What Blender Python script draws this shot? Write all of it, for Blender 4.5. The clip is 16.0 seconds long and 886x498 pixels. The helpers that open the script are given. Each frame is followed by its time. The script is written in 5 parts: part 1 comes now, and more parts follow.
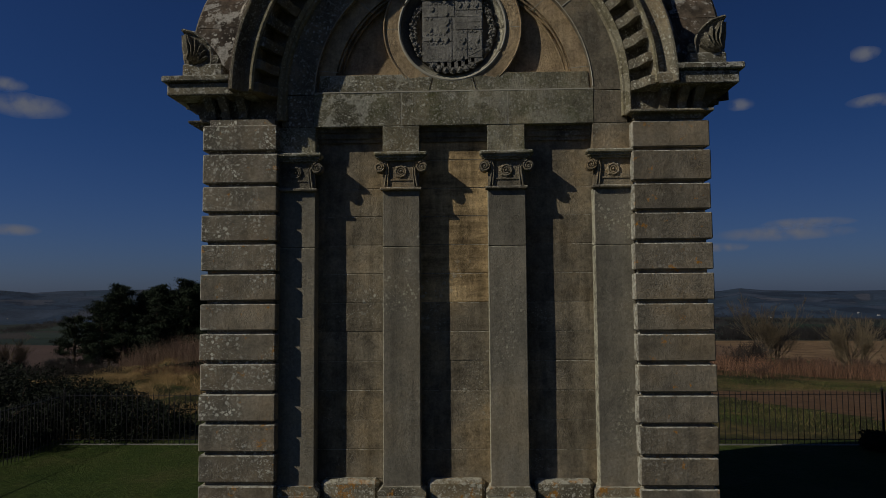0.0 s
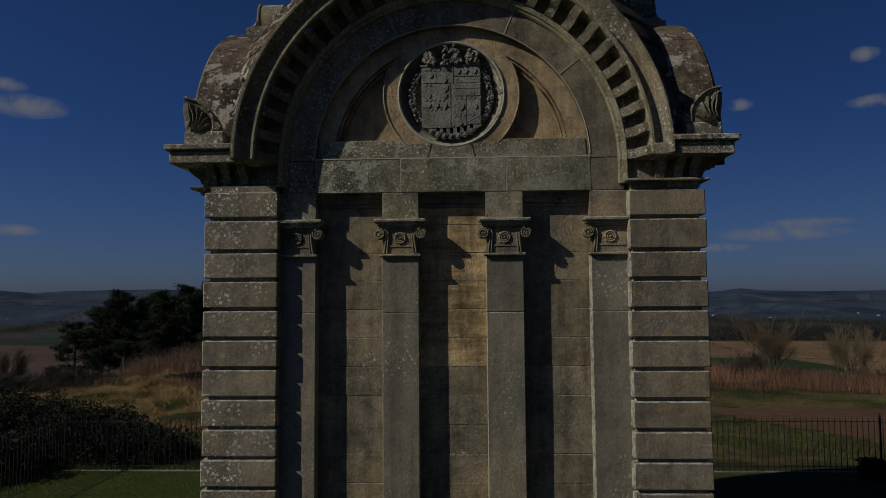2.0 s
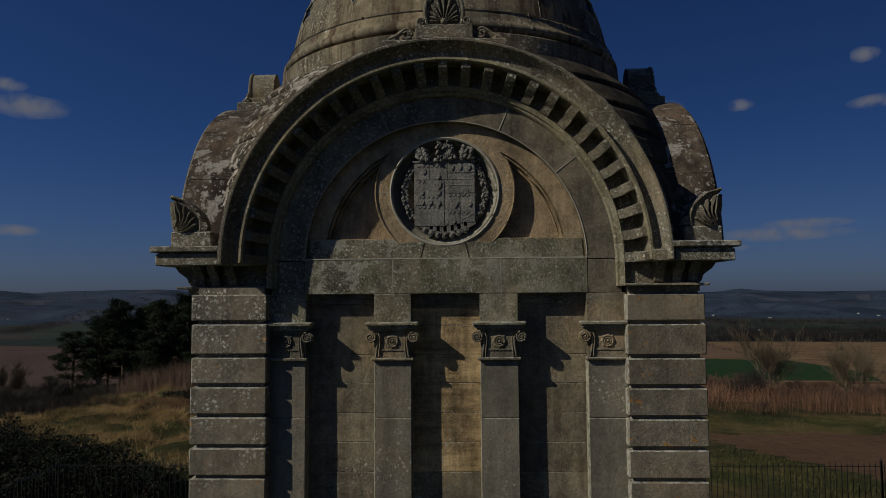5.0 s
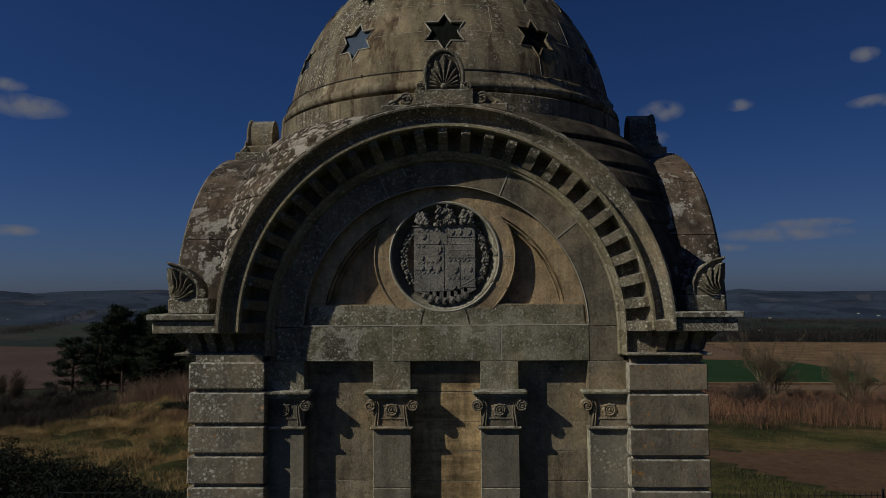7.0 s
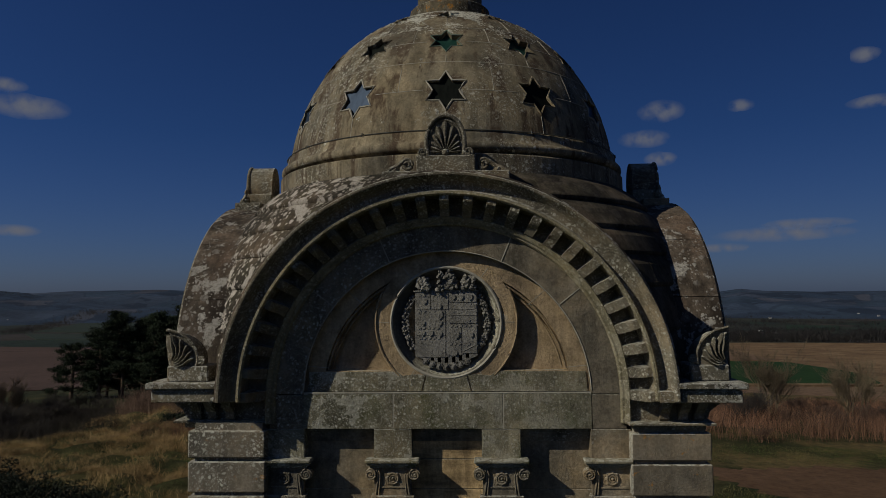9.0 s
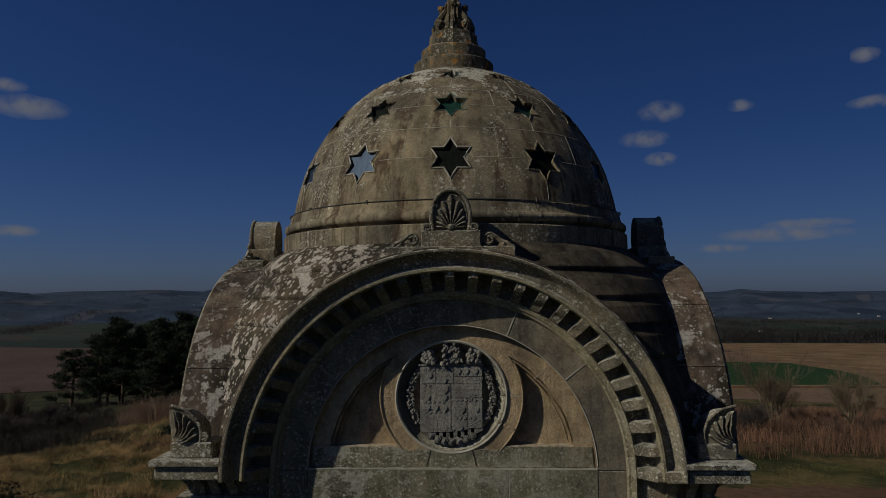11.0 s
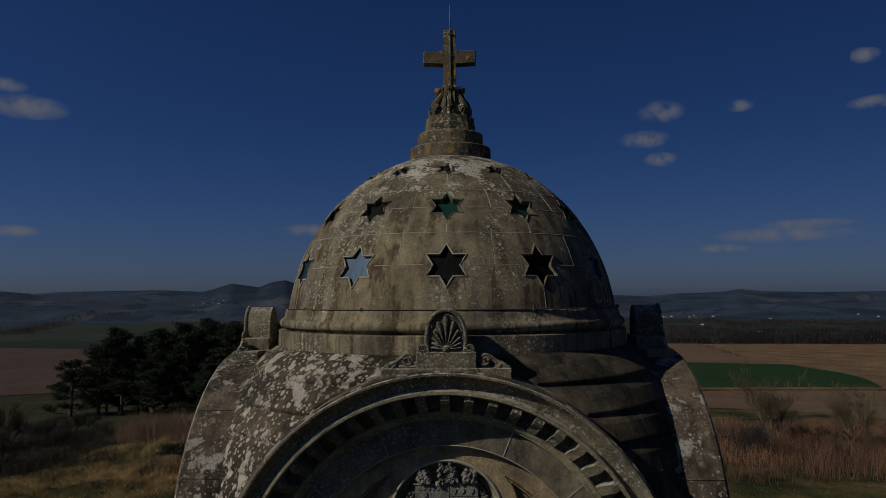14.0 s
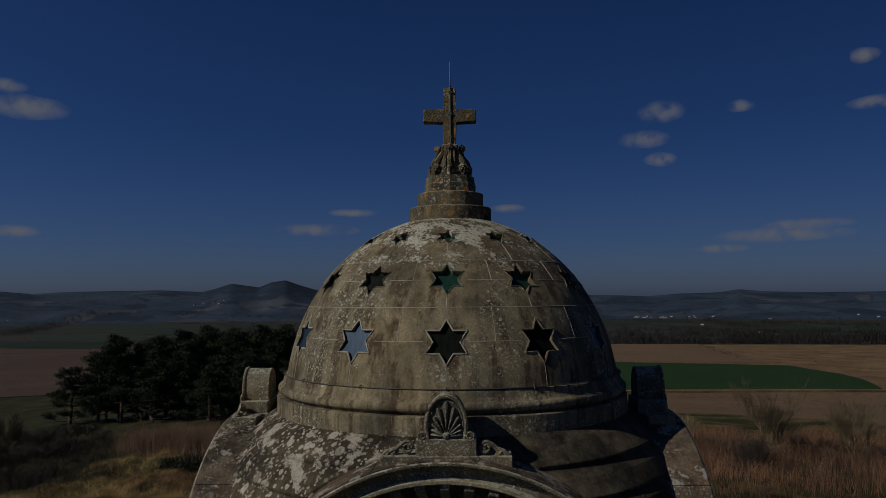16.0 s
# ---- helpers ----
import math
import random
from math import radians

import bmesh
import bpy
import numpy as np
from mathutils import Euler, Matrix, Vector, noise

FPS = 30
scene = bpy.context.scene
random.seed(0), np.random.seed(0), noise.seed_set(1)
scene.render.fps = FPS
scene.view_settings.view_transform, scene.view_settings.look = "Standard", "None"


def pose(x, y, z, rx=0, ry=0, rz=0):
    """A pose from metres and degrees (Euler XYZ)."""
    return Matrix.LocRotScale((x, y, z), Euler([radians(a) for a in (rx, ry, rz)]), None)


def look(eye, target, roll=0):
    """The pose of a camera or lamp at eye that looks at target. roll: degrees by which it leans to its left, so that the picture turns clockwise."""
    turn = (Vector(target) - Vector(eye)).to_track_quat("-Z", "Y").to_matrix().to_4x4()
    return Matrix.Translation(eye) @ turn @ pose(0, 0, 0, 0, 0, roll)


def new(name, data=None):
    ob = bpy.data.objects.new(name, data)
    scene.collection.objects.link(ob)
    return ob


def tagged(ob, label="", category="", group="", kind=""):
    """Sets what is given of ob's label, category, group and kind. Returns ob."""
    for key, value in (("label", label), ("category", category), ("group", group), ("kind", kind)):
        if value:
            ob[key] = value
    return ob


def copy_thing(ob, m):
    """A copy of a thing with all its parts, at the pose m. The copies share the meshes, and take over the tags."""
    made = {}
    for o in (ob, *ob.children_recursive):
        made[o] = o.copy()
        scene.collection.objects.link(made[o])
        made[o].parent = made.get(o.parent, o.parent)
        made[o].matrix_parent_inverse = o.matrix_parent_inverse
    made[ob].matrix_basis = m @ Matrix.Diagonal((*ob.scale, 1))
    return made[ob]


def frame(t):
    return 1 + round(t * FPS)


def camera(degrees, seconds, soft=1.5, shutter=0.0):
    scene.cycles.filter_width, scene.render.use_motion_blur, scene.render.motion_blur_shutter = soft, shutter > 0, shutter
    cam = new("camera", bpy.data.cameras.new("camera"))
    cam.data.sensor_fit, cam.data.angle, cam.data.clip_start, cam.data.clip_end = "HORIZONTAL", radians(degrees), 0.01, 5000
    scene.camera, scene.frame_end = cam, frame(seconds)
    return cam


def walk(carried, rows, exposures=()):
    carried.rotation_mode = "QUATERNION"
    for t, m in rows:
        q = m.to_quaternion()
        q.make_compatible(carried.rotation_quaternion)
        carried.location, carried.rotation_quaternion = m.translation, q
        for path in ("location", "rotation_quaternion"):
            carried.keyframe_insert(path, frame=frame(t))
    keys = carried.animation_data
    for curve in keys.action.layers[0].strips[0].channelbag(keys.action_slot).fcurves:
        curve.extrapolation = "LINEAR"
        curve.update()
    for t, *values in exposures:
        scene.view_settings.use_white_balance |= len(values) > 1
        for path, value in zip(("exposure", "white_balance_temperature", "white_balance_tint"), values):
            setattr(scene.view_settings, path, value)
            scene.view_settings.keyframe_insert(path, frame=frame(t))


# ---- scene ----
# The eye's way in metres from the axis of the dome; it keeps one direction while it climbs.
cam = camera(64.19, 16.0, soft=0.7)
AIM = Vector((-0.03708, 0.99713, 0.06594))
LEAN = -0.421
PATH = [
    (0.0, 0.152, -9.635, 3.655),
    (0.5, 0.162, -9.653, 3.832),
    (1.0, 0.177, -9.697, 4.002),
    (1.5, 0.183, -9.739, 4.149),
    (2.0, 0.172, -9.758, 4.321),
    (2.5, 0.157, -9.725, 4.478),
    (3.0, 0.149, -9.689, 4.646),
    (3.5, 0.193, -9.660, 4.845),
    (4.0, 0.244, -9.658, 5.023),
    (6.5, 0.245, -9.619, 5.872),
    (7.0, 0.249, -9.614, 6.036),
    (7.5, 0.256, -9.610, 6.204),
    (8.0, 0.264, -9.608, 6.370),
    (10.5, 0.191, -9.582, 7.236),
    (11.0, 0.192, -9.598, 7.438),
    (11.5, 0.205, -9.599, 7.639),
    (12.0, 0.235, -9.628, 7.852),
    (12.5, 0.271, -9.683, 8.063),
    (13.0, 0.268, -9.673, 8.237),
    (13.5, 0.254, -9.607, 8.415),
    (14.0, 0.245, -9.571, 8.608),
    (14.5, 0.241, -9.541, 8.800),
    (15.0, 0.241, -9.528, 8.999),
    (15.5, 0.244, -9.544, 9.209),
    (16.0, 0.250, -9.547, 9.427),
]
walk(cam, [(t, look((x, y, z), Vector((x, y, z)) + AIM, LEAN)) for t, x, y, z in PATH],
     exposures=[(0.0, -1.14), (4.0, -1.06), (7.5, -1.02), (11.0, -1.10), (15.0, -1.28), (16.0, -1.32)])

# ---- light ----
SUN_WAY = Vector((0.30, 0.164, -0.235)).normalized()
world = bpy.data.worlds.new("sky")
scene.world = world
world.use_nodes = True
wn, wl = world.node_tree.nodes, world.node_tree.links
wn.clear()
sky = wn.new("ShaderNodeTexSky")
sky.sky_type, sky.sun_disc = "NISHITA", False
sky.sun_elevation = math.asin(-SUN_WAY.z)
sky.sun_rotation = math.atan2(-SUN_WAY.x, -SUN_WAY.y)
sky.altitude, sky.air_density, sky.dust_density, sky.ozone_density = 250, 1.0, 0.8, 3.0
bg = wn.new("ShaderNodeBackground")
bg.inputs["Strength"].default_value = 0.043
out = wn.new("ShaderNodeOutputWorld")
deep = wn.new("ShaderNodeMix")  # the clear, deep blue of a cold spring sky
deep.data_type, deep.blend_type = "RGBA", "MULTIPLY"
deep.inputs[0].default_value = 1.0
height = wn.new("ShaderNodeSeparateXYZ")
wl.new(wn.new("ShaderNodeTexCoord").outputs["Generated"], height.inputs[0])
haze = wn.new("ShaderNodeValToRGB")  # paler, greyer air towards the horizon
haze.color_ramp.elements[0].position, haze.color_ramp.elements[0].color = 0.0, (0.60, 0.78, 1.46, 1)
haze.color_ramp.elements[1].position, haze.color_ramp.elements[1].color = 0.22, (0.36, 0.655, 1.30, 1)
zenith = haze.color_ramp.elements.new(0.45)
zenith.color = (0.36, 0.64, 1.24, 1)
zenith = haze.color_ramp.elements.new(0.95)  # the sky deepens overhead
zenith.color = (0.30, 0.40, 0.56, 1)
wl.new(height.outputs[2], haze.inputs[0])
wl.new(haze.outputs[0], deep.inputs[7])
wl.new(sky.outputs[0], deep.inputs[6])
side = wn.new("ShaderNodeMapRange")  # brighter towards the sun's side, deeper away from it
for key, value in zip(("From Min", "From Max", "To Min", "To Max"), (-1.0, 1.0, 1.29, 0.69)):
    side.inputs[key].default_value = value
wl.new(height.outputs[0], side.inputs[0])
swing = wn.new("ShaderNodeMix")
swing.data_type, swing.blend_type = "RGBA", "MULTIPLY"
swing.inputs[0].default_value = 1.0
wl.new(deep.outputs[2], swing.inputs[6])
wl.new(side.outputs[0], swing.inputs[7])
wl.new(swing.outputs[2], bg.inputs[0])
wl.new(bg.outputs[0], out.inputs[0])
sun = new("sun", bpy.data.lights.new("sun", "SUN"))
sun.data.energy, sun.data.angle, sun.data.color = 5.0, radians(0.53), (1.0, 0.945, 0.79)
sun.matrix_world = look((0, 0, 40), Vector((0, 0, 40)) + SUN_WAY)


# ---- materials ----
def material(name):
    m = bpy.data.materials.new(name)
    m.use_nodes = True
    n, l = m.node_tree.nodes, m.node_tree.links
    return m, n, l, n["Principled BSDF"]


def noise_node(n, l, scale, detail=6, rough=0.6, vec=None, stretch=None):
    t = n.new("ShaderNodeTexNoise")
    t.inputs["Scale"].default_value, t.inputs["Detail"].default_value, t.inputs["Roughness"].default_value = scale, detail, rough
    if vec is None:
        vec = n.new("ShaderNodeTexCoord").outputs["Object"]
    if stretch:
        mp = n.new("ShaderNodeMapping")
        mp.inputs["Scale"].default_value = stretch
        l.new(vec, mp.inputs[0])
        vec = mp.outputs[0]
    l.new(vec, t.inputs["Vector"])
    return t


def ramp(n, l, fac, stops):
    r = n.new("ShaderNodeValToRGB")
    while len(r.color_ramp.elements) < len(stops):
        r.color_ramp.elements.new(0.5)
    for e, (p, c) in zip(r.color_ramp.elements, stops):
        e.position, e.color = p, (*c, 1) if len(c) == 3 else c
    l.new(fac, r.inputs[0])
    return r.outputs[0]


def grey(v):
    return (v, v, v)


def mix(n, l, fac, a, b, mode="MIX"):
    x = n.new("ShaderNodeMix")
    x.data_type, x.blend_type = "RGBA", mode
    for socket, value in ((x.inputs[0], fac), (x.inputs[6], a), (x.inputs[7], b)):
        if isinstance(value, (int, float)):
            socket.default_value = value
        elif isinstance(value, tuple):
            socket.default_value = (*value, 1)
        else:
            l.new(value, socket)
    return x.outputs[2]


def bump(n, l, bsdf, height, strength, distance):
    b = n.new("ShaderNodeBump")
    b.inputs["Strength"].default_value, b.inputs["Distance"].default_value = strength, distance
    l.new(height, b.inputs["Height"])
    l.new(b.outputs[0], bsdf.inputs["Normal"])


def stone(name, light, dark, warm, lichen=0.5, streak=0.4, spots=5.5, orange=0.0, moss=0.0, crown=None, bed=0.0, calm=0.0, crust_tone=(0.58, 0.555, 0.465), rust=0.0, thin_x=None, ledge=0.75, sheets=0.0, sunny=0.0):
    """Weathered sandstone: cloudy tone, fine grain, rain streaks, pale crusts of lichen in spots and patches."""
    m, n, l, b = material(name)
    world_vec = n.new("ShaderNodeNewGeometry").outputs["Position"]
    info = n.new("ShaderNodeObjectInfo").outputs["Random"]
    big = noise_node(n, l, 1.3, 5, 0.6, world_vec)
    col = ramp(n, l, big.outputs[0], [(0.34, dark), (0.50, light), (0.64, warm)])
    blot = noise_node(n, l, 5.0, 7, 0.7, world_vec)
    col = mix(n, l, 0.7 * (1 - calm), col, ramp(n, l, blot.outputs[0], [(0.36, grey(0.5)), (0.50, grey(1.0)), (0.64, grey(1.35))]), "MULTIPLY")
    shade = ramp(n, l, info, [(0.0, grey(0.74)), (0.5, grey(0.95)), (1.0, grey(1.16))])
    col = mix(n, l, 0.8, col, shade, "MULTIPLY")
    grain = noise_node(n, l, 38, 8, 0.75, world_vec)
    col = mix(n, l, 0.46 * (1 - 0.4 * calm), col, ramp(n, l, grain.outputs[0], [(0.36, grey(0.40)), (0.50, grey(0.97)), (0.64, grey(1.5))]), "MULTIPLY")
    if bed:
        layer = noise_node(n, l, 3.0, 7, 0.7, world_vec, (0.5, 0.5, 4.0))
        col = mix(n, l, bed, col, ramp(n, l, layer.outputs[0], [(0.40, grey(0.30)), (0.48, grey(0.8)), (0.60, grey(1.2))]), "MULTIPLY")
    if streak:
        st = noise_node(n, l, 2.6, 6, 0.65, world_vec, (1.8, 1.8, 0.16))
        col = mix(n, l, streak, col, ramp(n, l, st.outputs[0], [(0.40, grey(0.28)), (0.56, grey(1.0))]), "MULTIPLY")
        st2 = noise_node(n, l, 7.5, 5, 0.6, world_vec, (1.0, 1.0, 0.10))
        col = mix(n, l, streak, col, ramp(n, l, st2.outputs[0], [(0.36, grey(0.35)), (0.50, grey(1.0)), (0.72, grey(1.18))]), "MULTIPLY")
    if rust:
        rs = noise_node(n, l, 3.6, 6, 0.62, world_vec, (1.6, 1.6, 0.14))
        rm = noise_node(n, l, 9.0, 5, 0.7, world_vec)
        f = mix(n, l, 1.0, ramp(n, l, rs.outputs[0], [(0.52, grey(0)), (0.59, grey(0.85 * rust))]), ramp(n, l, rm.outputs[0], [(0.35, grey(0.3)), (0.55, grey(1))]), "MULTIPLY")
        col = mix(n, l, f, col, (0.060, 0.036, 0.025))
    if moss:
        ms = noise_node(n, l, 3.1, 7, 0.7, world_vec)
        f = ramp(n, l, ms.outputs[0], [(0.52, grey(0)), (0.66, grey(moss))])
        col = mix(n, l, f, col, (0.085, 0.088, 0.040))
    if orange:
        og = noise_node(n, l, 7.0, 6, 0.7, world_vec)
        f = ramp(n, l, og.outputs[0], [(0.66 - 0.16 * orange, grey(0)), (0.72 - 0.16 * orange, grey(0.9))])
        col = mix(n, l, f, col, (0.42, 0.19, 0.03))
    where = noise_node(n, l, 1.1, 4, 0.6, world_vec)
    warp = noise_node(n, l, 13, 6, 0.7, world_vec)
    wv = n.new("ShaderNodeVectorMath")
    wv.operation = "MULTIPLY_ADD"
    wv.inputs[1].default_value = (0.055, 0.055, 0.055)
    l.new(warp.outputs["Color"], wv.inputs[0])
    l.new(world_vec, wv.inputs[2])
    facs = []
    for sc, lo, hi in ((spots, 0.33, 0.27), (spots * 2.3, 0.36, 0.29), (spots * 4.6, 0.40, 0.31)):
        vor = n.new("ShaderNodeTexVoronoi")
        vor.inputs["Scale"].default_value, vor.inputs["Randomness"].default_value = sc, 1.0
        l.new(wv.outputs[0], vor.inputs["Vector"])
        cell = ramp(n, l, vor.outputs["Color"], [(0.52, grey(0)), (0.60, grey(1))])
        disc = ramp(n, l, vor.outputs["Distance"], [(hi, grey(1)), (lo, grey(0))])
        facs.append(mix(n, l, 1.0, disc, cell, "MULTIPLY"))
    both = mix(n, l, 1.0, mix(n, l, 1.0, facs[0], facs[1], "LIGHTEN"), facs[2], "LIGHTEN")
    gate = ramp(n, l, where.outputs[0], [(0.62 - 0.34 * lichen, grey(0)), (0.78 - 0.34 * lichen, grey(1))])
    if crown:
        split = n.new("ShaderNodeSeparateXYZ")
        l.new(world_vec, split.inputs[0])
        hz = n.new("ShaderNodeMapRange")
        for k, value in zip(("From Min", "From Max"), crown):
            hz.inputs[k].default_value = value
        l.new(split.outputs[2], hz.inputs[0])
        ragged = mix(n, l, 0.55, noise_node(n, l, 4.0, 4, 0.6, world_vec).outputs[0], noise_node(n, l, 26, 8, 0.75, world_vec).outputs[0])
        add = n.new("ShaderNodeMath")  # the crust closes up towards the crown
        add.operation = "MULTIPLY_ADD"
        add.inputs[1].default_value = 0.12
        l.new(hz.outputs[0], add.inputs[0])
        l.new(ragged, add.inputs[2])
        crust = ramp(n, l, add.outputs[0], [(0.600, grey(0)), (0.618, grey(1))])
        bare = ramp(n, l, noise_node(n, l, 6.0, 6, 0.7, world_vec).outputs[0], [(0.47, grey(0)), (0.55, grey(0.85))])
        col = mix(n, l, mix(n, l, 1.0, bare, hz.outputs[0], "MULTIPLY"), col, (0.10, 0.070, 0.046))
    f = mix(n, l, 1.0, both, gate, "MULTIPLY")
    if thin_x:  # lichen thins out along x, between the two given values
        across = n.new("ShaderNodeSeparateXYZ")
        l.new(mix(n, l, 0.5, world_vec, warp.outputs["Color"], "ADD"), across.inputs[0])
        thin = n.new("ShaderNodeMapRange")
        for k, value in zip(("From Min", "From Max", "To Min", "To Max"), (thin_x[0], thin_x[1], 1.0, 0.06)):
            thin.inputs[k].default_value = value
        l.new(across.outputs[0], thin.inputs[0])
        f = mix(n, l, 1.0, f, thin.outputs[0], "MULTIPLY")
    if crown:
        f = mix(n, l, 1.0, f, crust, "LIGHTEN")
    if sheets:  # broad merged crusts
        broad = ramp(n, l, noise_node(n, l, 3.4, 9, 0.7, world_vec).outputs[0], [(0.54, grey(0)), (0.565, grey(sheets))])
        f = mix(n, l, 1.0, f, mix(n, l, 1.0, broad, thin.outputs[0], "MULTIPLY") if thin_x else broad, "LIGHTEN")
    if ledge:  # ledges that face the rain carry more lichen
        facing = n.new("ShaderNodeSeparateXYZ")
        l.new(n.new("ShaderNodeNewGeometry").outputs["True Normal"], facing.inputs[0])
        top = ramp(n, l, facing.outputs[2], [(0.45, grey(0)), (0.75, grey(ledge))])
        f = mix(n, l, 1.0, f, mix(n, l, 1.0, top, ramp(n, l, warp.outputs[0], [(0.42, grey(0)), (0.52, grey(1))]), "MULTIPLY"), "LIGHTEN")
    if sunny:  # sunward (-x) faces get a pale lichen crust, painting in part of their sunlight
        facing_x = n.new("ShaderNodeSeparateXYZ")
        l.new(n.new("ShaderNodeNewGeometry").outputs["True Normal"], facing_x.inputs[0])
        minus_x = n.new("ShaderNodeMath")
        minus_x.operation = "MULTIPLY"
        minus_x.inputs[1].default_value = -1.0
        l.new(facing_x.outputs[0], minus_x.inputs[0])
        part_of = ramp(n, l, minus_x.outputs[0], [(0.55, grey(0)), (0.80, grey(sunny))])
        f = mix(n, l, 1.0, f, mix(n, l, 1.0, part_of, ramp(n, l, warp.outputs[0], [(0.40, grey(0.15)), (0.55, grey(1))]), "MULTIPLY"), "LIGHTEN")
    f = mix(n, l, 1.0, f, ramp(n, l, grain.outputs[0], [(0.32, grey(0.2)), (0.52, grey(1.0))]), "MULTIPLY")
    col = mix(n, l, 1.0, col, (1.015, 1.0, 0.91), "MULTIPLY")
    col = mix(n, l, f, col, crust_tone)
    l.new(col, b.inputs["Base Color"])
    b.inputs["Roughness"].default_value, b.inputs["Specular IOR Level"].default_value = 0.92, 0.2
    rough = mix(n, l, 0.25, grain.outputs[0], noise_node(n, l, 15, 7, 0.75, world_vec).outputs[0])
    rough = mix(n, l, 0.25, rough, f)
    bump(n, l, b, rough, 1.0, 0.024 * (1 - 0.6 * calm))
    return m


def plain(name, a, c, scale=8, roughness=0.8, metallic=0.0, relief=0.0, stretch=None):
    """Two tones in a cloudy mix, with slight relief."""
    m, n, l, b = material(name)
    t = noise_node(n, l, scale, 6, 0.65, None, stretch)
    l.new(ramp(n, l, t.outputs[0], [(0.32, a), (0.68, c)]), b.inputs["Base Color"])
    b.inputs["Roughness"].default_value, b.inputs["Metallic"].default_value = roughness, metallic
    if relief:
        bump(n, l, b, t.outputs[0], 0.6, relief)
    return m


def glazing(name, a, c, roughness, tint, gloss=0.5):
    """Old glass before a dark inside: nearly black, coloured by its tones and a soft tinted gloss."""
    m, n, l, b = material(name)
    t = noise_node(n, l, 5, 5, 0.6, None, (4, 4, 0.6))
    l.new(ramp(n, l, t.outputs[0], [(0.32, a), (0.68, c)]), b.inputs["Base Color"])
    b.inputs["Roughness"].default_value, b.inputs["IOR"].default_value = roughness, 1.40
    b.inputs["Specular Tint"].default_value = (*tint, 1)
    b.inputs["Specular IOR Level"].default_value = gloss
    bump(n, l, b, t.outputs[0], 0.15, 0.01)
    return m


def leafy(name, a, c, patch=0.0, scale=0.25):
    """Foliage: tone varies from leaf to leaf and, with patch, from place to place."""
    m, n, l, b = material(name)
    rnd = n.new("ShaderNodeNewGeometry").outputs["Random Per Island"]
    col = ramp(n, l, rnd, [(0.0, a), (1.0, c)])
    if patch:
        t = noise_node(n, l, scale, 5, 0.65, n.new("ShaderNodeNewGeometry").outputs["Position"])
        col = mix(n, l, patch, col, ramp(n, l, t.outputs[0], [(0.36, grey(0.35)), (0.50, grey(0.9)), (0.64, grey(1.5))]), "MULTIPLY")
    l.new(col, b.inputs["Base Color"])
    b.inputs["Roughness"].default_value, b.inputs["Specular IOR Level"].default_value = 0.75, 0.2
    return m


def ground_cover(name, stops, scale, fine, relief, roughness=0.95, mottle=0.8):
    """Turf or tilled soil: broad patches, fine mottle and tufted relief."""
    m, n, l, b = material(name)
    v = n.new("ShaderNodeNewGeometry").outputs["Position"]
    broad = noise_node(n, l, scale, 8, 0.65, v)
    f = noise_node(n, l, fine, 8, 0.75, v)
    col = ramp(n, l, broad.outputs[0], stops)
    col = mix(n, l, mottle, col, ramp(n, l, f.outputs[0], [(0.3, grey(0.45)), (0.7, grey(1.45))]), "MULTIPLY")
    l.new(col, b.inputs["Base Color"])
    b.inputs["Roughness"].default_value, b.inputs["Specular IOR Level"].default_value = roughness, 0.1
    bump(n, l, b, f.outputs[0], 0.8, relief)
    return m


WALL = stone("pier sandstone", (0.235, 0.203, 0.167), (0.152, 0.139, 0.121), (0.268, 0.217, 0.162), 0.45, 0.25, 19.0, 0.25, calm=0.35, crust_tone=(0.66, 0.64, 0.55), thin_x=(-1.6, 2.8), sunny=0.7)
PANEL = stone("panel sandstone", (0.245, 0.207, 0.16), (0.16, 0.14, 0.115), (0.32, 0.245, 0.16), 0.2, 0.35, 14.0)
CARVED = stone("carved sandstone", (0.25, 0.215, 0.17), (0.15, 0.135, 0.115), (0.33, 0.25, 0.165), 0.3, 0.4, 13.0)
LINTEL = stone("lichened lintel sandstone", (0.25, 0.23, 0.175), (0.13, 0.125, 0.095), (0.28, 0.235, 0.16), 1.05, 0.4, 27.0, 0.0, 0.8, crust_tone=(0.64, 0.62, 0.53), sheets=0.5, thin_x=(-1.3, 2.4))
CORNICE = stone("cornice sandstone", (0.21, 0.185, 0.145), (0.12, 0.108, 0.09), (0.27, 0.215, 0.15), 0.66, 0.3, 20.0)
# lichen thinned towards +x, which also paints that shaded slope darker
ROOF = stone("roof slab sandstone", (0.090, 0.074, 0.057), (0.034, 0.029, 0.025), (0.135, 0.100, 0.074), 0.85, 0.5, 4.6, 0.0, 0.2, crust_tone=(0.56, 0.50, 0.43), thin_x=(-0.9, 1.0), ledge=0.0, sheets=0.9)
DOME = stone("dome sandstone", (0.275, 0.232, 0.168), (0.165, 0.146, 0.118), (0.325, 0.262, 0.178), 0.40, 0.45, 16.0, 0.0, 0.0, (9.4, 10.3), crust_tone=(0.60, 0.575, 0.48), rust=1.0, ledge=0.0, calm=0.2)
GOLD = stone("golden sandstone", (0.53, 0.385, 0.225), (0.35, 0.25, 0.15), (0.60, 0.44, 0.26), 0.0, 0.45, 7.0, bed=0.5)
ROSE = stone("warm roundel sandstone", (0.38, 0.285, 0.19), (0.25, 0.19, 0.135), (0.43, 0.32, 0.205), 0.05, 0.3, 8.0)
FINIAL = stone("finial sandstone", (0.15, 0.128, 0.092), (0.075, 0.066, 0.054), (0.19, 0.145, 0.09), 0.45, 0.45, 12.0, 0.55, ledge=0.4)
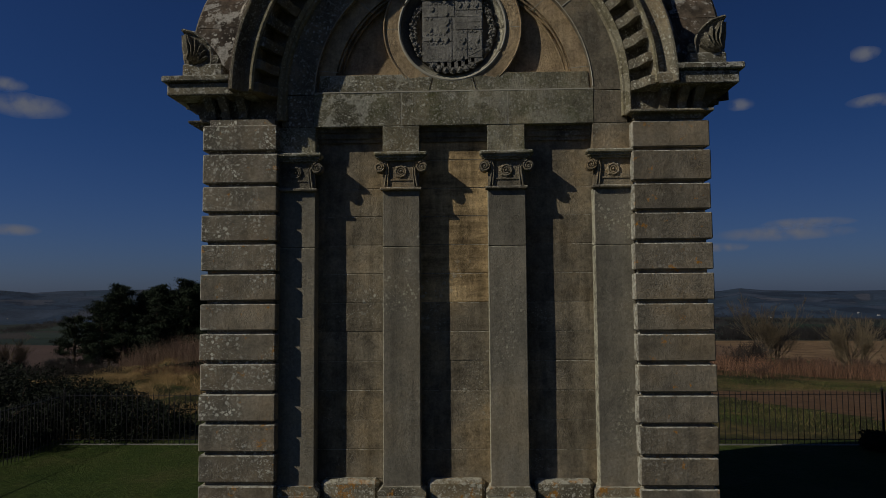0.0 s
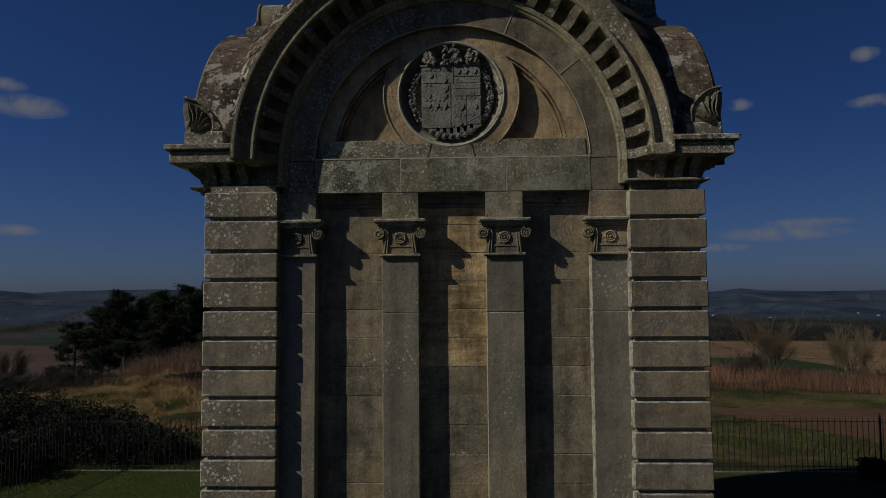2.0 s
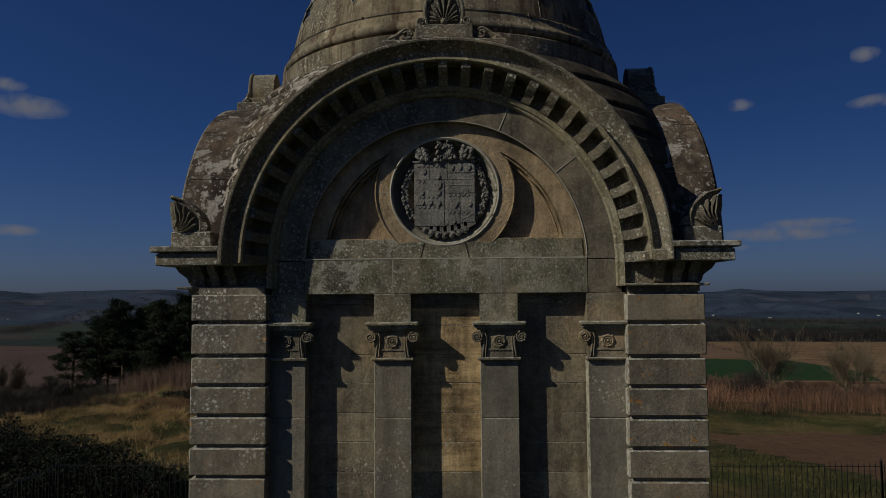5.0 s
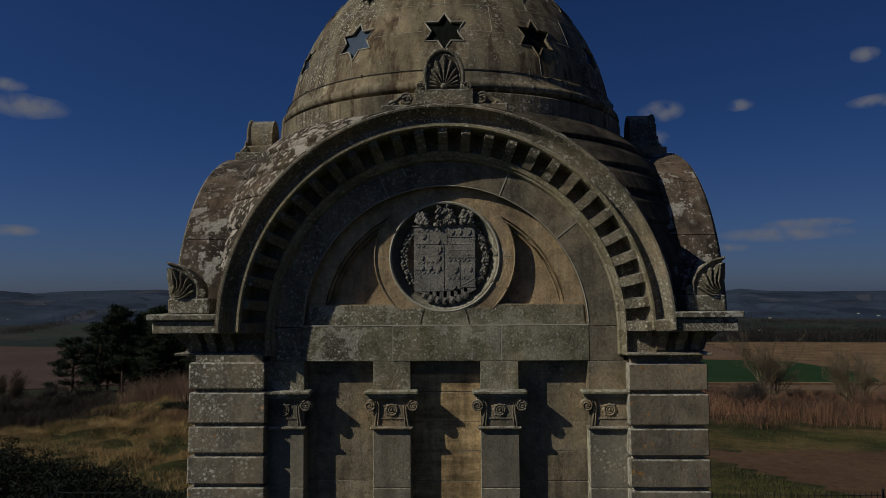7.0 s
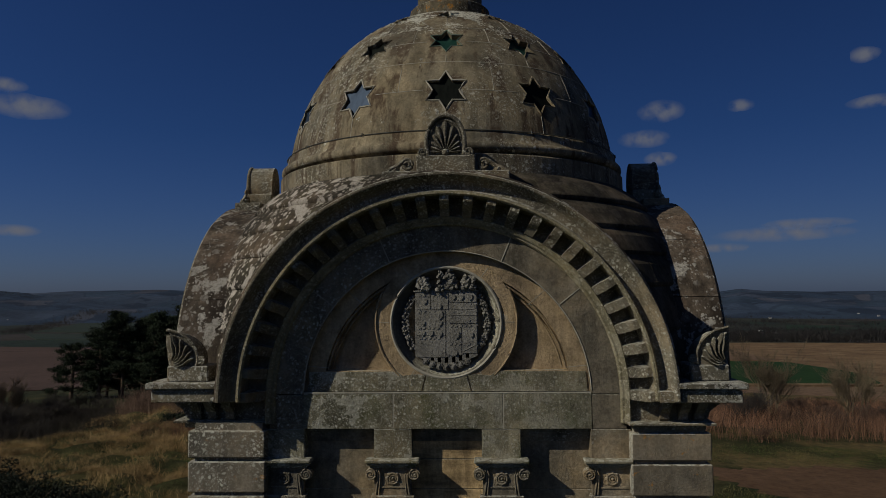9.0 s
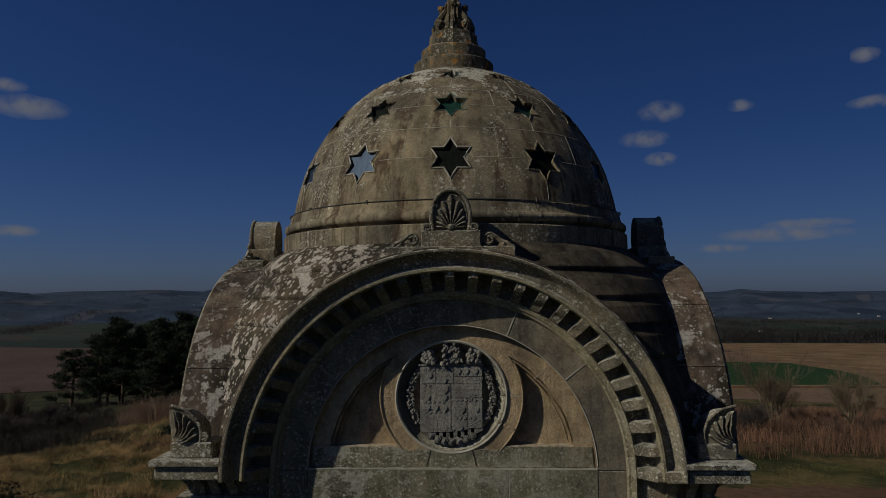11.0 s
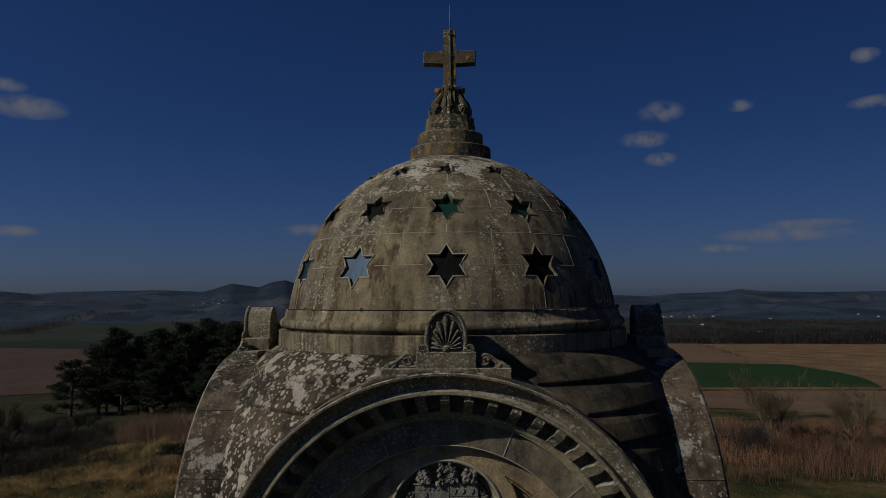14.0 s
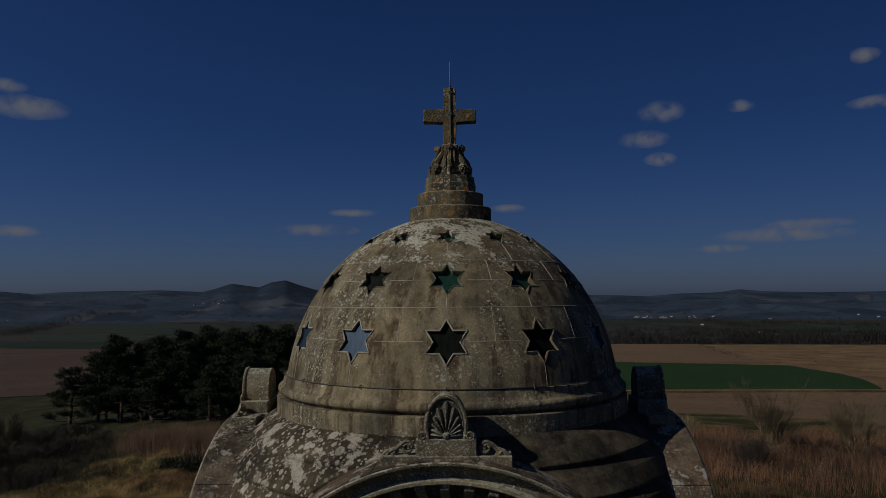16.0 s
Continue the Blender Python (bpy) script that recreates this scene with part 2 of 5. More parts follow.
PILASTER = stone("pilaster sandstone", (0.213, 0.193, 0.165), (0.165, 0.152, 0.133), (0.24, 0.205, 0.16), 0.22, 0.25, 20.0, calm=0.55, crust_tone=(0.58, 0.55, 0.42), sunny=0.8)
BAND = stone("coping sandstone", (0.150, 0.119, 0.098), (0.060, 0.046, 0.039), (0.165, 0.115, 0.088), 0.32, 0.6, 6.5, crust_tone=(0.53, 0.495, 0.44), ledge=0.0, sheets=0.75)
BASE = stone("base sandstone", (0.24, 0.21, 0.16), (0.14, 0.125, 0.10), (0.29, 0.23, 0.155), 1.3, 0.2, 15.0, 0.72)
RING = stone("arch ring sandstone", (0.23, 0.195, 0.155), (0.14, 0.127, 0.108), (0.30, 0.235, 0.16), 1.05, 0.35, 24.0, thin_x=(-0.9, 0.7), crust_tone=(0.56, 0.55, 0.48))
# yellow lichen plus painted-in sunlight on the arch's moulding and fillet edges
EDGE = stone("sunlit edge sandstone with lichen", (0.30, 0.265, 0.185), (0.19, 0.17, 0.125), (0.36, 0.30, 0.19), 1.0, 0.2, 22.0, crust_tone=(0.54, 0.49, 0.37), sheets=0.4)
CRUST = stone("crusted cornice sandstone", (0.23, 0.205, 0.16), (0.13, 0.12, 0.10), (0.28, 0.225, 0.155), 0.9, 0.25, 15.0, crust_tone=(0.62, 0.60, 0.53), sheets=0.7)
SLATE = stone("grey armorial stone", (0.215, 0.207, 0.203), (0.13, 0.126, 0.125), (0.245, 0.235, 0.225), 0.0, 0.3, 8.0, ledge=0.0)
MORTAR = plain("lime mortar", (0.27, 0.245, 0.195), (0.44, 0.41, 0.335), 9, 0.95)
IRON = plain("black painted iron", (0.012, 0.012, 0.013), (0.022, 0.021, 0.020), 30, 0.5, 0.3)
CABLE = plain("weathered conductor strip", (0.05, 0.055, 0.05), (0.10, 0.10, 0.09), 12, 0.6, 0.4)
# the reflected sky's blue is put into this glass's tones and gloss tint
GLASS_SKY = glazing("star glass in reflected sky blue", (0.010, 0.016, 0.026), (0.030, 0.044, 0.064), 0.36, (0.42, 0.62, 1.0), 0.55)
GLASS_GREEN = glazing("green star glass", (0.008, 0.028, 0.023), (0.020, 0.060, 0.046), 0.3, (0.4, 1.0, 0.8), 0.3)
# near-black copy for panes that mirror no bright sky
GLASS_DARK = glazing("dark star glass without sky gloss", (0.006, 0.007, 0.006), (0.014, 0.016, 0.013), 0.6, (0.8, 0.9, 1.0), 0.06)
PATINA = plain("copper stained stone", (0.07, 0.12, 0.095), (0.15, 0.19, 0.14), 14, 0.9)


# ---- helpers for meshes ----
def part(name, bm, mat, parent, label="", smooth=False):
    me = bpy.data.meshes.new(name)
    bmesh.ops.recalc_face_normals(bm, faces=bm.faces)
    for f in bm.faces:
        f.smooth = smooth
    bm.to_mesh(me)
    bm.free()
    me.materials.append(mat)
    return link(name, me, parent, label)


def link(name, me, parent, label="", m=None):
    ob = new(name, me)
    if parent is not None:
        ob.parent = parent
    if m is not None:
        ob.matrix_basis = m
    if label:
        ob["label"] = label
    return ob


def empty(name, label, category, m=None, group="", kind=""):
    ob = tagged(new(name), label, category, group, kind)
    if m is not None:
        ob.matrix_basis = m
    return ob


def box(bm, x0, x1, y0, y1, z0, z1, bevel=0.0):
    vs = [bm.verts.new(p) for p in ((x0, y0, z0), (x1, y0, z0), (x1, y1, z0), (x0, y1, z0), (x0, y0, z1), (x1, y0, z1), (x1, y1, z1), (x0, y1, z1))]
    fs = [bm.faces.new([vs[i] for i in q]) for q in ((3, 2, 1, 0), (4, 5, 6, 7), (0, 1, 5, 4), (1, 2, 6, 5), (2, 3, 7, 6), (3, 0, 4, 7))]
    if bevel:
        edges = {e for f in fs for e in f.edges}
        bmesh.ops.bevel(bm, geom=list(edges), offset=bevel, segments=1, affect="EDGES", profile=0.5)
    return vs


def loft(bm, rings, closed_ring=True, caps=True, closed_path=False):
    """Quads between rings of equal count."""
    vv = [[bm.verts.new(p) for p in r] for r in rings]
    n = len(vv[0])
    pairs = list(zip(vv, vv[1:])) + ([(vv[-1], vv[0])] if closed_path else [])
    for a, b in pairs:
        for i in range(n if closed_ring else n - 1):
            j = (i + 1) % n
            bm.faces.new((a[i], a[j], b[j], b[i]))
    if caps and not closed_path and closed_ring:
        bm.faces.new(vv[0][::-1])
        bm.faces.new(vv[-1])
    return vv


def arch_sweep(bm, profile, a0, a1, steps, cz):
    """A closed profile of (radius, outward depth) swept about the arch's axis at height cz, in the facade's x, -y."""
    rings = []
    for i in range(steps + 1):
        a = radians(a0 + (a1 - a0) * i / steps)
        rings.append([(r * math.cos(a), -w, cz + r * math.sin(a)) for r, w in profile])
    loft(bm, rings)


def lathe(bm, profile, steps=72, cap=False):
    """An open profile of (radius, height) turned about z."""
    rings = []
    for i in range(steps):
        a = 2 * math.pi * i / steps
        rings.append([(r * math.sin(a), -r * math.cos(a), z) for r, z in profile])
    loft(bm, rings, closed_ring=False, caps=False, closed_path=True)
    if cap:
        bmesh.ops.holes_fill(bm, edges=bm.edges)


def tube(bm, pts, radius, sides=6, taper=None):
    """A round bar along points; taper: the radius at the far end."""
    pts = [Vector(p) for p in pts]
    rings = []
    for i, p in enumerate(pts):
        d = (pts[min(i + 1, len(pts) - 1)] - pts[max(i - 1, 0)]).normalized()
        u = d.cross(Vector((0, 0, 1))) if abs(d.z) < 0.9 else d.cross(Vector((1, 0, 0)))
        u.normalize()
        w = d.cross(u)
        r = radius if taper is None else radius + (taper - radius) * i / (len(pts) - 1)
        rings.append([p + r * (math.cos(2 * math.pi * k / sides) * u + math.sin(2 * math.pi * k / sides) * w) for k in range(sides)])
    loft(bm, rings)


def prism(bm, outline, y0, y1, cut=0.0):
    """An outline of (x, z) given depth from y0 (front) to y1; cut: chamfer of the front edge."""
    cx, cz = sum(p[0] for p in outline) / len(outline), sum(p[1] for p in outline) / len(outline)
    rings = []
    if cut:
        rings.append([(x + (cx - x) * cut, y0, z + (cz - z) * cut) for x, z in outline])
        d = (y1 - y0) * 0.12
        rings.append([(x, y0 + d, z) for x, z in outline])
    else:
        rings.append([(x, y0, z) for x, z in outline])
    rings.append([(x, y1, z) for x, z in outline])
    loft(bm, rings)


def spiral(cx, cz, r0, r1, turns, start, flip, steps=22):
    return [(cx + flip * (r0 + (r1 - r0) * i / steps) * math.cos(start + turns * 2 * math.pi * i / steps),
             cz + (r0 + (r1 - r0) * i / steps) * math.sin(start + turns * 2 * math.pi * i / steps)) for i in range(steps + 1)]


def blob(bm, c, r, sub=1, rough=0.2, squash=(1, 1, 1)):
    """A lump of uneven outline."""
    made = bmesh.ops.create_icosphere(bm, subdivisions=sub, radius=1.0)["verts"]
    off = Vector((random.random() * 50, random.random() * 50, random.random() * 50))
    for v in made:
        k = r * (1 + rough * noise.noise(v.co * 1.7 + off) * 2)
        v.co = Vector(c) + Vector((v.co.x * k * squash[0], v.co.y * k * squash[1], v.co.z * k * squash[2]))

# ---- the mausoleum ----
CZ = 5.70            # springing of the arches
QX, QY = 2.53, 2.67  # outer faces of the piers
PIL, REC, TYM = 2.543, 2.378, 2.466
house = empty("mausoleum", "domed sandstone mausoleum with arched gables and lichened stone", "mausoleum")

bm = bmesh.new()
box(bm, -2.3, 2.3, -2.3, 2.3, 0.02, 5.62)
part("inner_wall", bm, PANEL, house)
bm = bmesh.new()
box(bm, -2.95, 2.95, -3.05, 3.05, 0.0, 0.30, 0.02)
box(bm, -2.80, 2.80, -2.92, 2.92, 0.30, 0.62, 0.02)
box(bm, -2.64, 2.64, -2.78, 2.78, 0.62, 0.917, 0.03)
part("plinth", bm, BASE, house, "stepped stone plinth on the lawn")

LEVELS = [5.39, 5.095, 4.765] + [4.475 - 0.2965 * i for i in range(13)]
GAP = 0.036


def pier(sx, sy):
    bm = bmesh.new()
    x0, x1 = sorted((sx * 1.81, sx * (QX - 0.05)))
    y0, y1 = sorted((sy * 1.81, sy * (QY - 0.05)))
    box(bm, x0, x1, y0, y1, 0.9, 5.46)
    core = part("corner_pier", bm, WALL, house)
    for top, low in zip(LEVELS, LEVELS[1:]):
        bm = bmesh.new()
        j = lambda: random.uniform(-0.006, 0.006)
        x0, x1 = sorted((sx * (1.77 + j()), sx * (QX + j())))
        y0, y1 = sorted((sy * 1.77, sy * (QY + j())))
        drop = 0.0 if sx < 0 else 0.022
        box(bm, x0, x1, y0, y1, low + GAP - drop, top - drop, 0.010)
        part("quoin_block", bm, WALL, core)
    return core


for sx in (-1, 1):
    for sy in (-1, 1):
        pier(sx, sy)

front = []  # parts of one facade, built at the front and then turned for the other three


def fpart(name, bm, mat, label="", smooth=False):
    ob = part(name, bm, mat, house, label, smooth)
    front.append(ob)
    return ob


# recessed panels between the pilasters, stone by stone
BAYS = ((-1.41, -0.72), (-0.345, 0.345), (0.725, 1.41))
for n, (a, b) in enumerate(BAYS):
    bm = bmesh.new()
    box(bm, a - 0.1, b + 0.1, -REC + 0.003, -2.2, 0.92, 5.50)
    back = fpart("recessed_panel", bm, PANEL)
    tops = [5.27, 4.765] + [4.475 - 0.2965 * i for i in range(0, 10)] if n != 1 else [5.27, 5.06, 4.765, 4.475, 4.178, 3.882, 3.585, 3.289, 2.992, 2.696, 2.399, 2.103, 1.82]
    for top, low in zip(tops, tops[1:]):
        bm = bmesh.new()
        box(bm, a - 0.05, b + 0.05, -REC - random.uniform(-0.002, 0.004), -REC + 0.05, low + 0.006, top, 0.003)
        part("panel_stone", bm, GOLD if n == 1 and low > 3.5 else PANEL, back)
    bm = bmesh.new()
    box(bm, a, b, -REC - 0.09, -REC + 0.05, 5.345, 5.40)
    box(bm, a, b, -REC - 0.06, -REC + 0.05, 5.285, 5.345, 0.004)
    box(bm, a, b, -REC - 0.035, -REC + 0.05, 5.245, 5.285, 0.004)
    part("panel_moulding", bm, CARVED, back)
    bm = bmesh.new()
    box(bm, a - 0.02, b + 0.02, -PIL + 0.02, -REC + 0.05, 0.92, 1.60, 0.01)
    box(bm, a + 0.055, b - 0.055, -PIL + 0.05, -REC + 0.05, 1.60, 1.825, 0.035)
    part("panel_sill", bm, BASE, back, "sill crusted with orange and pale lichen")


def capital(x0, x1, parent, left=True, right=True):
    """Ionic capital: abacus, bell with a rosette, a volute at each free side, necking."""
    xc = (x0 + x1) / 2
    bm = bmesh.new()
    box(bm, x0 - (0.080 if left else 0), x1 + (0.080 if right else 0), -PIL - 0.095, -PIL + 0.05, 5.066, 5.108, 0.012)
    box(bm, x0 - (0.060 if left else 0), x1 + (0.060 if right else 0), -PIL - 0.075, -PIL + 0.05, 5.044, 5.066, 0.006)
    box(bm, x0 - (0.035 if left else 0), x1 + (0.035 if right else 0), -PIL - 0.055, -PIL + 0.05, 5.022, 5.044, 0.004)
    abacus = part("abacus", bm, LINTEL, parent, "lichened abacus slab")
    bm = bmesh.new()
    box(bm, x0 + 0.004, x1 - 0.004, -PIL - 0.012, -PIL + 0.05, 4.75, 5.035)
    box(bm, x0 - (0.025 if left else 0), x1 + (0.025 if right else 0), -PIL - 0.045, -PIL + 0.05, 4.722, 4.752, 0.008)
    box(bm, x0 + 0.03, x1 - 0.03, -PIL - 0.022, -PIL, 4.822, 4.836)
    for r, t in ((0.052, 0.012), (0.031, 0.008)):
        tube(bm, [(xc + r * math.cos(a / 16 * 2 * math.pi), -PIL - 0.020, 4.912 + r * math.sin(a / 16 * 2 * math.pi)) for a in range(17)], t, 6)
    for k in range(8):
        a = k / 8 * 2 * math.pi
        blob(bm, (xc + 0.058 * math.cos(a), -PIL - 0.012, 4.912 + 0.058 * math.sin(a)), 0.021, 1, 0.0, (1, 0.7, 1))
    blob(bm, (xc, -PIL - 0.022, 4.912), 0.015, 1, 0.0)
    for flip, x, free in ((-1, x0, left), (1, x1, right)):
        if not free:
            continue
        vx = x + flip * 0.028
        path = spiral(vx, 4.955, 0.054, 0.010, 1.9, radians(100), flip, 26)
        tube(bm, [(px, -PIL - 0.050, pz) for px, pz in path], 0.010, 6, 0.007)
        prism(bm, [(vx + 0.056 * math.cos(k / 14 * 6.2832), 4.955 + 0.056 * math.sin(k / 14 * 6.2832)) for k in range(14)], -PIL - 0.044, -PIL + 0.05)
        blob(bm, (vx, -PIL - 0.048, 4.955), 0.014, 1, 0.0)
        for k, w in ((0, 0.012), (1, 0.009)):
            inset = flip * 0.022 * k
            tube(bm, [(x - flip * 0.002 - inset, -PIL - 0.030, 5.022), (x - flip * 0.028 - inset, -PIL - 0.030, 5.005), (x - flip * 0.042 - inset, -PIL - 0.028, 4.95), (x - flip * 0.040 - inset, -PIL - 0.026, 4.88), (x - flip * 0.022 - inset * 1.3, -PIL - 0.024, 4.76)], w, 6)
    return part("capital", bm, CARVED, parent, "carved capital with volutes and a rosette")


for x0, x1, le, ri in ((-1.80, -1.41, False, True), (-0.72, -0.345, True, True), (0.345, 0.725, True, True), (1.41, 1.80, True, False)):
    bm = bmesh.new()
    box(bm, x0, x1, -PIL, -2.25, 1.76, 4.150, 0.006)
    pil = fpart("pilaster", bm, PILASTER, "plain sandstone pilaster shaft")
    bm = bmesh.new()
    box(bm, x0 + 0.001, x1 - 0.001, -PIL + 0.002, -2.25, 4.154, 4.73, 0.005)
    part("shaft_stone", bm, PILASTER, pil)
    bm = bmesh.new()
    box(bm, x0, x1, -PIL + 0.001, -2.25, 5.10, 5.384, 0.004)
    part("upper_block", bm, LINTEL if x0 < 0.5 else CARVED, pil)
    bm = bmesh.new()
    box(bm, x0 - (0.05 if le else 0), x1 + (0.05 if ri else 0), -PIL - 0.06, -2.25, 0.92, 1.70, 0.012)
    lo = [(x0 - (0.05 if le else 0), 1.70), (x1 + (0.05 if ri else 0), 1.70), (x1 + (0.05 if ri else 0), 1.735), (x1, 1.785), (x0, 1.785), (x0 - (0.05 if le else 0), 1.735)]
    prism(bm, lo, -PIL - 0.055, -2.25)
    part("pilaster_base", bm, BASE, pil, "base crusted with orange and pale lichen")
    capital(x0, x1, pil, le, ri)

# lintel of three stones
for a, b in ((-1.425, -0.532), (-0.526, 0.556), (0.562, 1.425)):
    bm = bmesh.new()
    box(bm, a, b, -PIL - random.uniform(0.0, 0.004), -2.25, 5.386, 5.738, 0.006)
    fpart("lintel", bm, LINTEL, "lintel stone spotted with pale lichen")
bm = bmesh.new()
box(bm, -1.46, 1.46, -PIL + 0.012, -2.25, 5.40, 5.74)
for sx in (-1, 1):
    x0, x1 = sorted((sx * 1.428, sx * 1.76))
    box(bm, x0, x1, -PIL, -2.25, 5.388, 5.72, 0.004)
fpart("springing_stone", bm, RING)

# arch ring, moulding, back of the cornice, cornice
for a0, a1 in ((0.4, 38), (38.3, 67), (67.3, 113), (113.3, 142), (142.3, 179.6)):
    bm = bmesh.new()
    arch_sweep(bm, [(1.425, PIL - 0.004), (1.42, PIL - 0.01), (1.42, 2.30), (1.75, 2.30), (1.75, PIL)], a0, a1, 12, CZ + 0.02)
    fpart("voussoir", bm, RING)
bm = bmesh.new()
MOULD = [(1.70, 2.40), (1.70, 2.565), (1.712, 2.59), (1.735, 2.59), (1.735, 2.61), (1.775, 2.632), (1.79, 2.615), (1.79, 2.40)]
arch_sweep(bm, MOULD, 0, 180, 56, CZ)
for sx in (-1, 1):
    loft(bm, [[(sx * r, -w, z) for r, w in MOULD] for z in (5.45, CZ)])
fpart("arch_moulding", bm, EDGE)
bm = bmesh.new()
arch_sweep(bm, [(1.78, 2.36), (1.78, 2.57), (2.03, 2.57), (2.03, 2.36)], 0, 180, 48, CZ)
fpart("arch_soffit", bm, CORNICE)
CORONA = [(1.97, 2.40), (1.97, 2.848), (1.985, 2.860), (2.006, 2.860), (2.012, 2.830), (2.030, 2.797), (2.075, 2.793), (2.105, 2.815), (2.13, 2.86), (2.147, 2.892), (2.158, 2.908), (2.178, 2.91), (2.188, 2.895), (2.195, 2.38), (2.10, 2.38)]
for a0, a1 in ((0, 30.95), (31, 52.95), (53, 84.95), (85, 104.95), (105, 133.95), (134, 156.95), (157, 180)):
    bm = bmesh.new()
    arch_sweep(bm, CORONA, a0, a1, 12, CZ)
    cst = fpart("arch_cornice", bm, CORNICE, "curved cornice stone with pale lichen")
    bm = bmesh.new()
    arch_sweep(bm, [(1.966, 2.840), (1.980, 2.866), (2.002, 2.866), (2.004, 2.850)], a0, a1, 12, CZ)
    part("fillet", bm, EDGE, cst, "lichened cornice edge in a painted sunlit tone")
for a0, a1 in ((0, 26), (26.2, 47), (47.2, 72), (72.2, 89.9), (90.1, 107.8), (108, 132.8), (133, 153.8), (154, 180)):
    bm = bmesh.new()
    arch_sweep(bm, [(2.18, 2.37), (2.18, 2.885), (2.197, 2.887), (2.206, 2.876), (2.208, 2.37)], a0, a1, 10, CZ)
    fpart("coping_stone", bm, BAND, "dark brown coping blotched with pale lichen")
bm = bmesh.new()
prof = [(-2.55, 7.48), (-2.65, 7.48), (-2.675, 7.505), (-2.71, 7.55), (-2.79, 7.585), (-2.83, 7.62), (-2.83, 7.685), (-2.55, 7.685)]
loft(bm, [[(x, y, z) for y, z in prof] for x in (-0.047, 0.047)])
bmesh.ops.bevel(bm, geom=list(bm.edges), offset=0.005, segments=1, affect="EDGES")
mod = part("modillion", bm, CORNICE, house)
mod_mesh = mod.data
front.append(mod)
for k in range(-13, 14):
    m = Matrix.Translation((0, 0, CZ)) @ Matrix.Rotation(radians(6.85 * k), 4, "Y") @ Matrix.Translation((0, 0, -CZ))
    if k == 0:
        continue
    front.append(link("modillion", mod_mesh, house, "", m))

# tympanum with a roundel and two sunk crescents
bm = bmesh.new()


def loop_of(pts, y):
    vs = [bm.verts.new((x, y, z)) for x, z in pts]
    return [bm.edges.new((vs[i], vs[(i + 1) % len(vs)])) for i in range(len(vs))]


def arc(cx, cz, r, a0, a1, n):
    return [(cx + r * math.cos(radians(a0 + (a1 - a0) * i / n)), cz + r * math.sin(radians(a0 + (a1 - a0) * i / n))) for i in range(n + 1)]


RZ = 6.43
outer = arc(0, CZ + 0.02, 1.44, 1, 179, 48)
circle = arc(0, RZ, 0.545, 0, 360, 48)[:-1]
a_in = math.degrees(math.atan2(6.835 - RZ, 0.571))
a_lo = math.degrees(math.atan2(5.95 - RZ, 0.51))
b_lo = math.degrees(math.atan2(5.95 - 5.74, 1.217))
b_in = math.degrees(math.atan2(6.835 - 5.74, 0.571))
crescent = arc(0, RZ, 0.70, a_in, a_lo, 16) + arc(0, 5.74, 1.235, b_lo, b_in, 16)[:-1]
mirrored = [(-x, z) for x, z in crescent]
loops = [loop_of(outer, -TYM), loop_of(circle, -TYM), loop_of(crescent, -TYM), loop_of(mirrored, -TYM)]
bmesh.ops.triangle_fill(bm, use_beauty=True, use_dissolve=False, edges=[e for lp in loops for e in lp])
for lp in loops[1:]:
    made = bmesh.ops.extrude_edge_only(bm, edges=lp)["geom"]
    for v in made:
        if isinstance(v, bmesh.types.BMVert):
            v.co.y = -TYM + 0.14
tym = fpart("tympanum", bm, ROSE, "carved tympanum with a roundel between sunk crescents")
bm = bmesh.new()
box(bm, -1.44, 1.44, -TYM + 0.10, -2.2, 5.70, 7.15)
part("tympanum_back", bm, ROSE, tym)
for sx in (-1, 1):
    bm = bmesh.new()
    pts = arc(0, 5.74, 1.212, b_lo + 1, b_in - 1.5, 18)
    tube(bm, [(sx * x, -TYM + 0.02, z) for x, z in pts], 0.012, 6)
    pts = arc(0, 5.74, 1.178, b_lo + 2, b_in - 4, 18)
    tube(bm, [(sx * x, -TYM + 0.05, z) for x, z in pts], 0.012, 6)
    part("crescent_moulding", bm, ROSE, tym)
bm = bmesh.new()
tube(bm, [(x, -TYM - 0.004, z) for x, z in arc(0, RZ, 0.553, 0, 360, 60)], 0.016, 6)
# mortar's pale colour paints in the rim's lit edges
part("roundel_moulding", bm, MORTAR, tym, "pale moulded rim of the roundel")
bm = bmesh.new()
arch_sweep(bm, [(0.545, TYM - 0.012), (0.525, TYM - 0.030), (0.505, TYM - 0.058), (0.48, TYM - 0.082), (0.45, TYM - 0.095), (0.45, TYM - 0.15), (0.55, TYM - 0.15)], 0, 360, 64, RZ)
part("roundel_cove", bm, PILASTER, tym, "dished grey rim inside the roundel", True)
bm = bmesh.new()
sh = [(-0.315, 6.735), (-0.315, 6.10), (-0.26, 6.07), (-0.15, 6.045), (-0.05, 6.015), (0, 5.985), (0.05, 6.015), (0.15, 6.045), (0.26, 6.07), (0.315, 6.10), (0.315, 6.735)]
prism(bm, sh[::-1], -TYM + 0.025, -TYM + 0.13)
yf = -TYM + 0.025
rnd = random.Random(4)
for x0, x1, z0, z1 in ((-0.305, -0.16, 6.56, 6.725), (-0.155, 0.02, 6.56, 6.725), (0.03, 0.305, 6.42, 6.61), (-0.305, -0.01, 6.30, 6.55), (0.0, 0.15, 6.10, 6.40), (0.16, 0.305, 6.12, 6.40), (-0.305, -0.01, 6.08, 6.29), (0.03, 0.305, 6.63, 6.725)):
    box(bm, x0, x1, yf - 0.006, yf, z0, z1)
